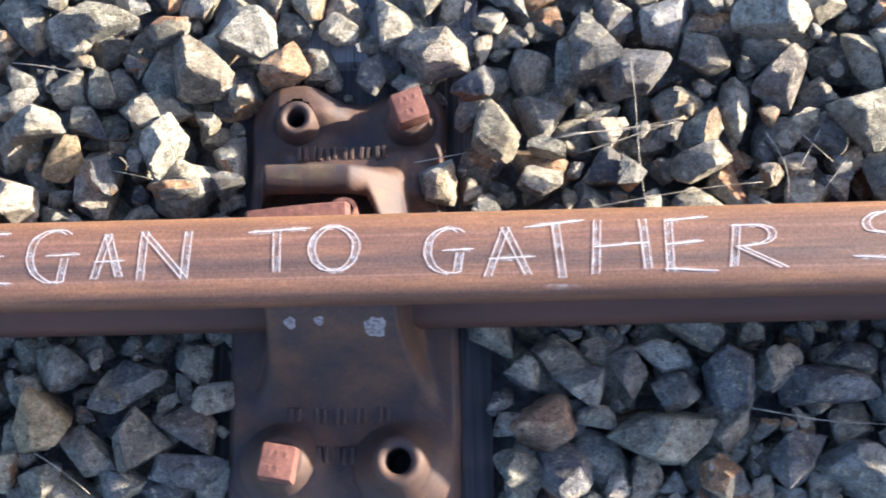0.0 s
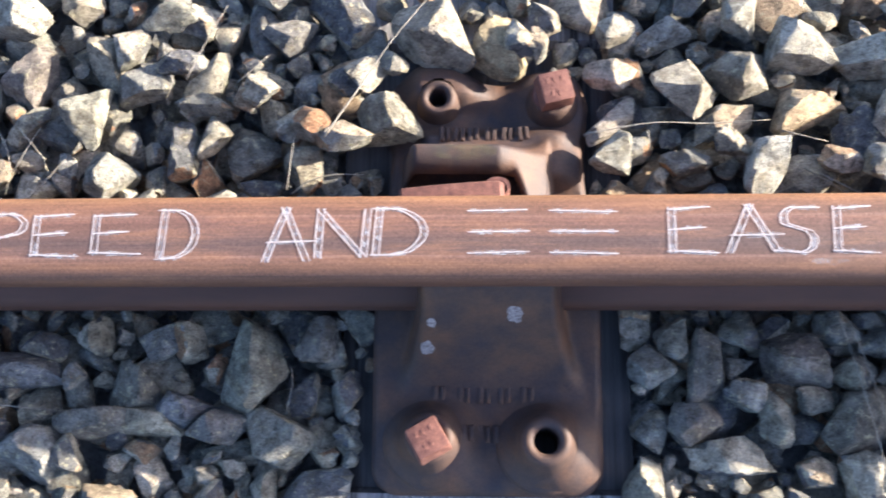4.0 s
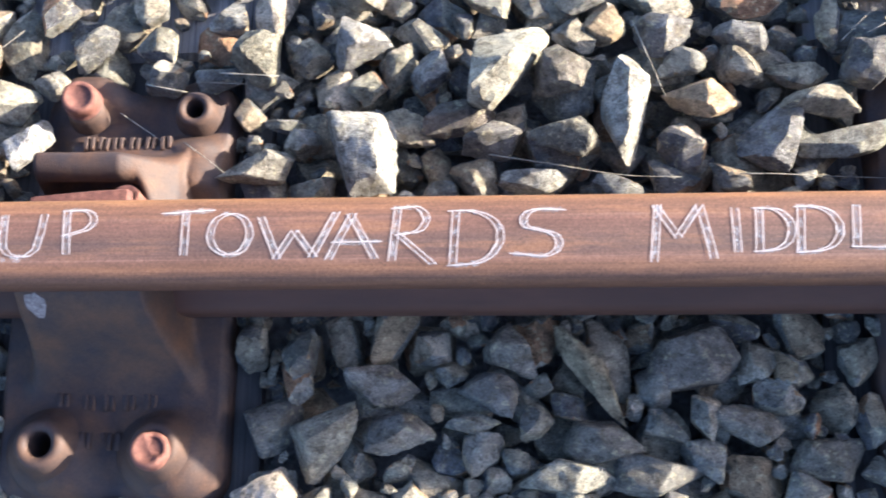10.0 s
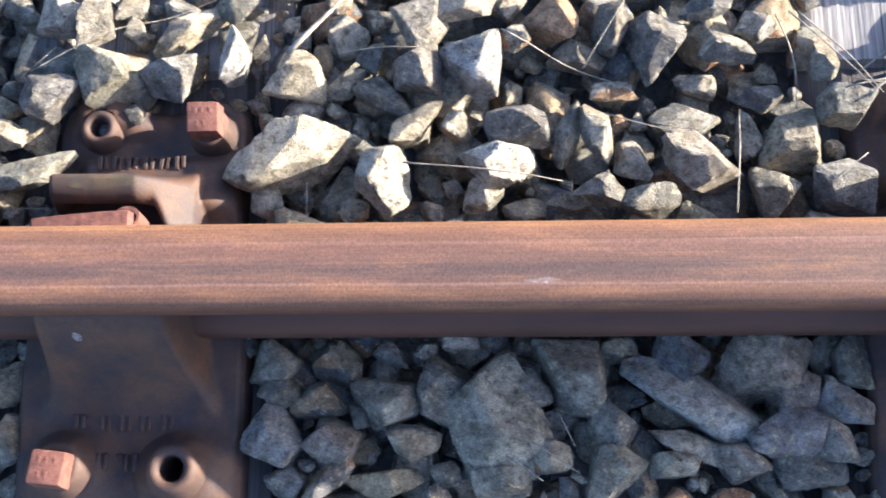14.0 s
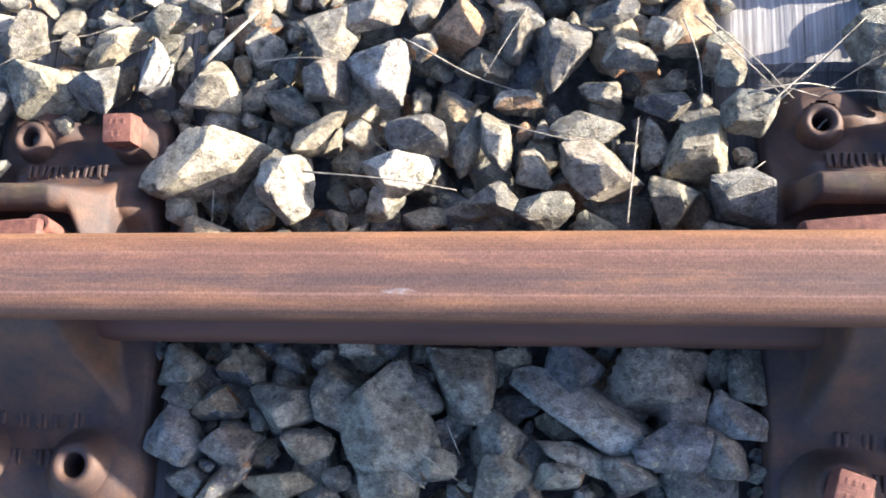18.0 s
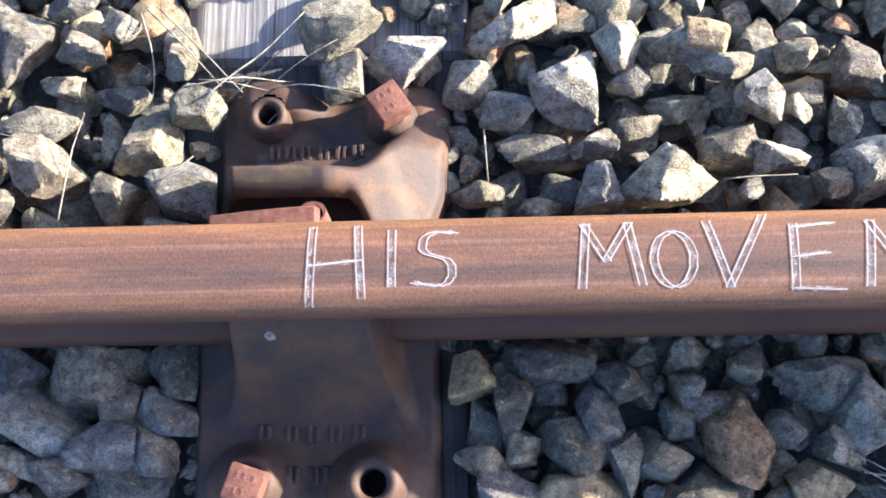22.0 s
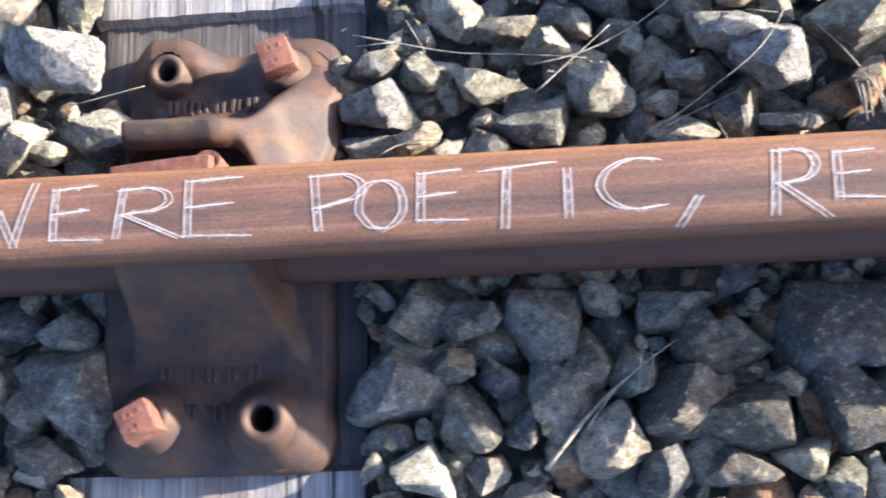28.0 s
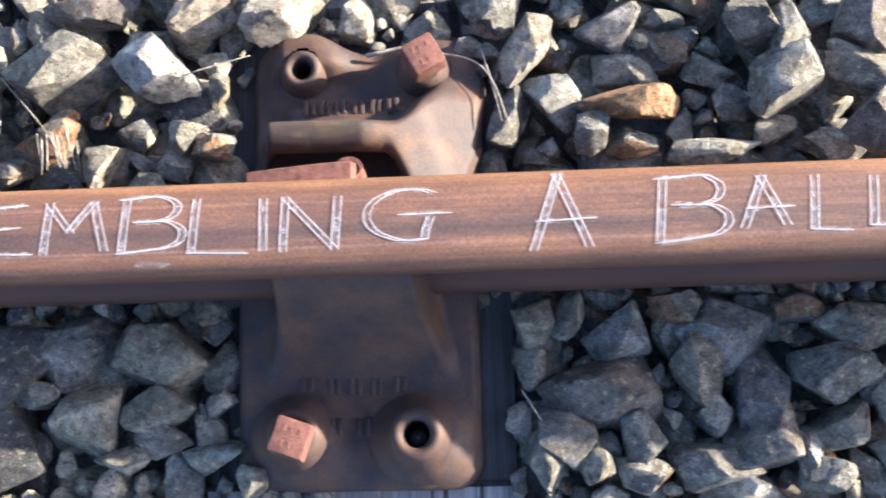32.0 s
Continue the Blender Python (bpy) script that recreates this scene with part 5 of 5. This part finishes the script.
lay((3.657, -0.084, 37, 23, 179, 0.4), (3.657, -0.056, 51, 28, 179, 0.4), (3.669, -0.176, 56, 28, 179, 0.29), (3.711, -0.121, 37, 28, 179, 0.29), (3.714, -0.167, 42, 42, 179, 0.29), (3.723, -0.090, 65, 19, 179, 0.29), (3.739, -0.127, 42, 23, 89, 0.29), (3.746, -0.062, 65, 33, 179, 0.25), (3.777, -0.135, 46, 37, 179, 0.36), (3.786, -0.177, 51, 33, 179, 0.29), (3.816, -0.124, 79, 65, 149, 0.36), (4.091, -0.170, 43, 28, 179, 0.35), (4.096, -0.129, 57, 57, 179, 0.5), (4.116, -0.064, 52, 43, 79, 0.45))
lay((4.119, -0.198, 47, 38, 179, 0.7), (4.148, -0.112, 38, 28, 179, 0.4), (4.156, -0.159, 43, 33, 179, 0.35), (4.168, -0.071, 52, 38, 179, 0.4), (4.174, -0.200, 38, 28, 179, 0.4), (4.208, -0.165, 43, 28, 89, 0.35), (4.225, -0.069, 66, 52, 179, 0.45), (4.232, -0.130, 61, 52, 79, 0.4), (4.257, -0.118, 46, 41, 90, 0.3), (4.272, -0.057, 38, 28, 179, 0.4), (4.279, -0.179, 57, 57, 179, 0.65), (4.300, -0.122, 37, 37, 0, 0.4), (4.318, -0.202, 38, 38, 179, 0.25), (4.332, -0.068, 61, 38, 179, 0.4))
lay((4.339, -0.145, 60, 51, 130, 0.25), (4.352, -0.088, 38, 38, 179, 0.23), (4.368, -0.101, 60, 46, 0, 0.23), (4.375, -0.201, 43, 38, 179, 0.25), (4.393, -0.162, 76, 61, 179, 0.2), (4.421, -0.132, 28, 23, 0, 0.2), (4.432, -0.194, 43, 28, 179, 0.25), (4.459, -0.088, 90, 76, 179, 0.23), (4.470, -0.155, 76, 57, 89, 0.12), (4.493, -0.110, 41, 28, 0, 0.2), (4.520, -0.073, 69, 46, 0, 0.4), (4.540, -0.132, 55, 55, 0, 0.65), (4.568, -0.166, 37, 23, 0, 0.4), (4.575, -0.055, 28, 23, 0, 0.4))
lay((4.597, -0.126, 64, 32, 10, 0.5), (4.597, -0.146, 51, 28, 0, 0.4), (4.598, -0.077, 74, 55, 0, 0.5), (4.639, -0.165, 46, 23, 0, 0.4), (4.913, -0.099, 38, 28, 88, 0.5), (4.914, -0.063, 42, 42, 178, 0.5), (4.921, -0.167, 52, 28, 88, 0.45), (4.940, -0.153, 52, 38, 178, 0.4), (4.944, -0.059, 42, 23, 88, 0.4), (4.961, -0.176, 33, 33, 178, 0.4), (4.973, -0.118, 99, 52, 173, 0.3), (4.985, -0.073, 56, 42, 18, 0.55), (4.998, -0.159, 47, 38, 88, 0.35), (5.000, -0.186, 42, 28, 178, 0.4))
lay((5.033, -0.052, 38, 33, 178, 0.4), (5.045, -0.102, 52, 47, 178, 0.4), (5.050, -0.178, 61, 33, 178, 0.35), (5.060, -0.139, 33, 28, 88, 0.4), (5.065, -0.071, 70, 47, 8, 0.45), (5.097, -0.126, 66, 52, 88, 0.3), (5.101, -0.160, 61, 47, 88, 0.45), (5.129, -0.167, 38, 28, 88, 0.5), (5.130, -0.055, 47, 23, 178, 0.35), (5.145, -0.188, 47, 28, 178, 0.5), (5.152, -0.106, 61, 47, 178, 0.4), (5.165, -0.154, 42, 33, 178, 0.5), (5.172, -0.070, 56, 38, 178, 0.4))
lay((3.106, 0.244, 52, 42, 10, 0.5), (1.718, -0.196, 64, 46, 150, 0.95))
fill(1800, 0.028, 0.044, 0.052, 8)
fill(2600, 0.016, 0.030, 0.050, 10)
fill(4200, 0.010, 0.020, 0.046, 14)
ob = new("ballast", numpy_mesh("ballast", np.concatenate(heap_v), np.concatenate(heap_f), STONES))
tagged(ob, "bed of loose grey angular granite ballast", "ballast", kind="stuff")


# ---- the rest of the bed, beyond the stones above ----
def shoulder(count):
    """Loose stones further out, between the sleepers, joined into one bed."""
    verts, faces, n = [], [], 0
    for _ in range(count):
        x, y = rng.uniform(-1.9, 6.9), rng.uniform(-1.25, 1.0)
        if (-0.86 < x < 5.96 and -0.43 < y < 0.51) or abs(y) < 0.05 or (y < 0.63 and min(abs(x - q) for q in SLEEPER_X) < 0.15):
            continue
        size = rng.uniform(0.030, 0.055)
        rock = Rock(size * 1.3, size, size * 0.8, rng.uniform(0, 6.28), 9)
        v, f = rock.shape(2)
        verts.append(v + (x, y, rng.uniform(0.0, 0.026)))
        faces.append(f + n)
        n += len(v)
    return numpy_mesh("ballast", np.concatenate(verts), np.concatenate(faces), STONES)


tagged(new("ballast", shoulder(5200)), "outer bed of loose grey granite ballast", "ballast", kind="stuff")


# ---- dry grass on the ballast ----
def stalk(radius, *points):
    """A dry stalk lying across the stones through those places."""
    (ax, ay), rest_of = points[0], points[1:]
    line = []
    for bx, by in rest_of:
        n = max(2, int(math.hypot(bx - ax, by - ay) / 0.012))
        line += [(ax + (bx - ax) * k / n, ay + (by - ay) * k / n) for k in range(n)]
        ax, ay = bx, by
    line.append((ax, ay))
    for _ in range(6):
        line = [line[0], *[tuple((np.array(line[k - 1]) + 2 * np.array(line[k]) + np.array(line[k + 1])) / 4) for k in range(1, len(line) - 1)], line[-1]]
    cells = [(min(NX - 1, max(0, int((x - X0) / CELL))), min(NY - 1, max(0, int((y - Y0) / CELL)))) for x, y in line]
    under = [max(height[max(0, i - 1) : i + 2, max(0, j - 1) : j + 2].max(), 0.03) for i, j in cells]
    zs = [max(under[max(0, k - 3) : k + 4]) for k in range(len(line))]
    for _ in range(3):
        zs = [(zs[max(0, k - 1)] + zs[k] + zs[min(len(zs) - 1, k + 1)]) / 3 for k in range(len(zs))]
    verts, faces, n = [], [], 6
    for k, (x, y) in enumerate(line):
        (px, py), (qx, qy) = line[max(0, k - 1)], line[min(len(line) - 1, k + 1)]
        d = math.hypot(qx - px, qy - py) or 1e-9
        nx, ny = -(qy - py) / d, (qx - px) / d
        r = radius * (1.0 - 0.6 * k / len(line))
        for a in range(n):
            c, s = math.cos(2 * math.pi * a / n) * r, math.sin(2 * math.pi * a / n) * r * 0.7
            verts.append((x + nx * c, y + ny * c, zs[k] + 0.001 + s))
    for k in range(len(line) - 1):
        faces += [(k * n + a, k * n + (a + 1) % n, (k + 1) * n + (a + 1) % n, (k + 1) * n + a) for a in range(n)]
    faces += [tuple(range(n))[::-1], tuple(range((len(line) - 1) * n, len(line) * n))]
    thick = radius > 0.0015
    ob = new("reed_stem" if thick else "dry_grass_stalk", mesh_from("stalk", verts, faces, STRAW))
    tagged(ob, "broad pale dry reed stem lying on the ballast" if thick else "thin dry straw-coloured grass stalk lying on ballast", "dry grass", "dry grass stalks")


stalk(0.0006, (-0.400, 0.232), (-0.367, 0.229), (-0.329, 0.216))
stalk(0.0006, (-0.285, 0.112), (-0.248, 0.103))
stalk(0.0006, (0.118, 0.135), (0.218, 0.149))
stalk(0.0006, (-0.345, -0.138), (-0.320, -0.150), (-0.294, -0.173))
stalk(0.0006, (0.111, 0.132), (0.169, 0.141), (0.236, 0.155))
stalk(0.0006, (0.139, 0.123), (0.226, 0.150))
stalk(0.0006, (0.134, 0.070), (0.271, 0.090), (0.302, 0.091))
stalk(0.0006, (0.345, 0.070), (0.381, 0.114))
stalk(0.0006, (0.308, 0.137), (0.331, 0.110), (0.322, 0.074))
stalk(0.0006, (0.332, 0.137), (0.362, 0.104))
stalk(0.0006, (0.273, -0.111), (0.335, -0.122), (0.394, -0.126))
stalk(0.0006, (-0.011, 0.112), (0.043, 0.120))
stalk(0.0006, (0.185, 0.197), (0.193, 0.074))
stalk(0.0009, (0.627, 0.117), (0.673, 0.188), (0.728, 0.257))
stalk(0.0006, (0.595, 0.071), (0.610, 0.092), (0.662, 0.089))
stalk(0.0006, (0.495, 0.177), (0.528, 0.254))
stalk(0.0006, (0.598, -0.086), (0.606, -0.090), (0.598, -0.128))
stalk(0.0006, (0.329, 0.094), (0.354, 0.136))
stalk(0.0006, (0.859, 0.115), (0.926, 0.128), (1.027, 0.134))
stalk(0.0006, (0.921, 0.132), (0.923, 0.113))
stalk(0.0006, (0.592, 0.072), (0.599, 0.127))
stalk(0.0006, (1.169, 0.110), (1.246, 0.147), (1.366, 0.171))
stalk(0.0006, (1.077, -0.036), (1.099, -0.138), (1.109, -0.188))
stalk(0.0006, (1.204, 0.247), (1.235, 0.196))
stalk(0.0006, (1.267, 0.162), (1.286, 0.216))
stalk(0.0006, (1.059, 0.094), (1.103, 0.065))
stalk(0.0006, (0.536, 0.184), (0.567, 0.213))
stalk(0.0006, (1.155, 0.076), (1.162, 0.126))
stalk(0.0009, (1.252, 0.061), (1.315, 0.067), (1.391, 0.072))
stalk(0.0009, (1.633, 0.059), (1.687, 0.063))
stalk(0.0006, (1.372, 0.105), (1.430, 0.194), (1.470, 0.240))
stalk(0.0009, (1.381, 0.128), (1.420, 0.095), (1.457, 0.060))
stalk(0.0006, (1.218, 0.235), (1.250, 0.188))
stalk(0.0006, (1.071, 0.089), (1.116, 0.065))
stalk(0.0006, (1.344, 0.141), (1.381, 0.110))
stalk(0.0006, (1.197, 0.245), (1.198, 0.143))
stalk(0.0009, (1.594, 0.181), (1.632, 0.173))
stalk(0.0006, (1.555, 0.167), (1.638, 0.110))
stalk(0.0006, (1.637, 0.187), (1.685, 0.184))
stalk(0.0009, (1.409, -0.052), (1.469, -0.078))
stalk(0.0006, (1.087, -0.046), (1.120, -0.172))
stalk(0.0006, (1.039, 0.127), (1.079, 0.116))
stalk(0.0006, (1.911, 0.109), (2.025, 0.089), (2.082, 0.088))
stalk(0.0006, (2.043, 0.234), (2.069, 0.159))
stalk(0.0006, (2.129, 0.087), (2.268, 0.087))
stalk(0.0006, (1.629, 0.128), (1.673, 0.093))
stalk(0.0006, (2.227, 0.209), (2.259, 0.241))
stalk(0.0009, (1.665, 0.187), (1.720, 0.183))
stalk(0.003, (2.481, 0.227), (2.505, 0.253), (2.529, 0.287))
stalk(0.0006, (2.244, 0.208), (2.333, 0.255), (2.413, 0.291))
stalk(0.0006, (2.752, 0.207), (2.792, 0.272))
stalk(0.0006, (2.534, 0.227), (2.605, 0.223))
stalk(0.0009, (2.678, 0.242), (2.722, 0.219), (2.778, 0.200))
stalk(0.0006, (2.769, 0.160), (2.808, 0.146), (2.848, 0.138))
stalk(0.0009, (2.879, 0.066), (2.890, 0.165))
stalk(0.0009, (2.940, 0.260), (2.973, 0.227), (3.010, 0.184))
stalk(0.0009, (2.931, 0.261), (2.949, 0.217), (2.944, 0.169))
stalk(0.0009, (3.010, 0.184), (3.071, 0.240))
stalk(0.0009, (2.981, 0.179), (3.068, 0.198))
stalk(0.0006, (2.991, 0.189), (3.067, 0.186))
stalk(0.0009, (3.011, 0.215), (3.072, 0.261))
stalk(0.0006, (2.502, 0.102), (2.503, 0.066))
stalk(0.0009, (2.589, 0.117), (2.647, 0.109), (2.731, 0.098))
stalk(0.0006, (2.678, -0.138), (2.709, -0.159))
stalk(0.0006, (2.699, -0.126), (2.738, -0.152))
stalk(0.0006, (2.724, -0.102), (2.737, -0.130))
stalk(0.0006, (2.964, 0.095), (2.993, 0.117))
stalk(0.0009, (2.950, 0.262), (2.985, 0.226), (3.024, 0.185))
stalk(0.0009, (2.999, 0.169), (3.083, 0.248))
stalk(0.0006, (3.029, 0.179), (3.110, 0.224))
stalk(0.0009, (3.018, 0.185), (3.064, 0.193), (3.140, 0.173))
stalk(0.0009, (3.235, 0.148), (3.238, 0.098))
stalk(0.0006, (3.431, 0.089), (3.495, 0.096))
stalk(0.0006, (3.819, 0.128), (3.886, 0.142))
stalk(0.0006, (3.608, 0.203), (3.638, 0.245))
stalk(0.0006, (3.520, -0.131), (3.562, -0.151), (3.584, -0.174))
stalk(0.0006, (3.539, -0.182), (3.566, -0.146), (3.607, -0.135))
stalk(0.0006, (3.529, -0.146), (3.566, -0.151), (3.602, -0.165))
stalk(0.0006, (3.548, -0.177), (3.562, -0.137))
stalk(0.0009, (4.066, 0.191), (4.165, 0.164), (4.273, 0.149))
stalk(0.0006, (4.070, 0.178), (4.104, 0.180))
stalk(0.0009, (4.228, 0.122), (4.295, 0.180))
stalk(0.0022, (4.222, -0.198), (4.261, -0.150), (4.308, -0.112))
stalk(0.0009, (4.305, -0.099), (4.299, -0.138))
stalk(0.0009, (4.090, 0.070), (4.098, 0.082), (4.145, 0.084))
stalk(0.0006, (4.330, 0.084), (4.404, 0.116))
stalk(0.0006, (4.115, 0.201), (4.132, 0.169))
stalk(0.0009, (4.226, 0.148), (4.275, 0.155), (4.387, 0.220))
stalk(0.0009, (4.319, 0.082), (4.407, 0.127), (4.439, 0.169), (4.447, 0.200))
stalk(0.0006, (4.463, 0.160), (4.508, 0.108), (4.518, 0.084))
stalk(0.0006, (4.503, 0.113), (4.520, 0.079))
stalk(0.0006, (4.626, 0.152), (4.681, 0.170))
stalk(0.0022, (4.776, 0.177), (4.799, 0.184), (4.832, 0.186))
stalk(0.0009, (4.877, 0.177), (4.888, 0.138), (4.893, 0.109))
stalk(0.0009, (4.256, -0.167), (4.280, -0.131), (4.332, -0.097))
stalk(0.0006, (4.312, -0.127), (4.312, -0.105))
stalk(0.0009, (4.902, -0.117), (4.917, -0.142))
stalk(0.0006, (4.411, 0.185), (4.438, 0.180))
stalk(0.0006, (4.380, 0.086), (4.391, 0.064))

# a tuft of dry grass between the near stones
rng_tuft = random.Random(8)
for k in range(30):
    a, d = rng_tuft.uniform(0, 6.28), rng_tuft.uniform(0.012, 0.050)
    bx, by = 3.571 + rng_tuft.uniform(-0.012, 0.012), -0.172 + rng_tuft.uniform(-0.008, 0.008)
    stalk(0.0008, (bx, by), (bx + d * 0.5 * math.cos(a), by + d * 0.5 * math.sin(a)), (bx + d * math.cos(a + 0.3), by + d * math.sin(a + 0.3)))

# a pale reed bent over a screw, and straw stubs beside the rail
stalk(0.0013, (4.829, 0.178), (4.855, 0.175), (4.872, 0.172), (4.887, 0.154), (4.897, 0.111))
for k in range(8):
    bx, by = 4.492 + 0.0045 * k, 0.111 + rng_tuft.uniform(-0.004, 0.004)
    stalk(0.0009, (bx, by), (bx + 0.003, by - 0.016), (bx + rng_tuft.uniform(0.0, 0.012), by - rng_tuft.uniform(0.026, 0.038)))

# a blade bent over the mouth of a hole
stalk(0.0010, (CHAIR_X[4] - 0.047, 0.160), (CHAIR_X[4] - 0.040, 0.176), (CHAIR_X[4] - 0.022, 0.178), (CHAIR_X[4] - 0.004, 0.172))
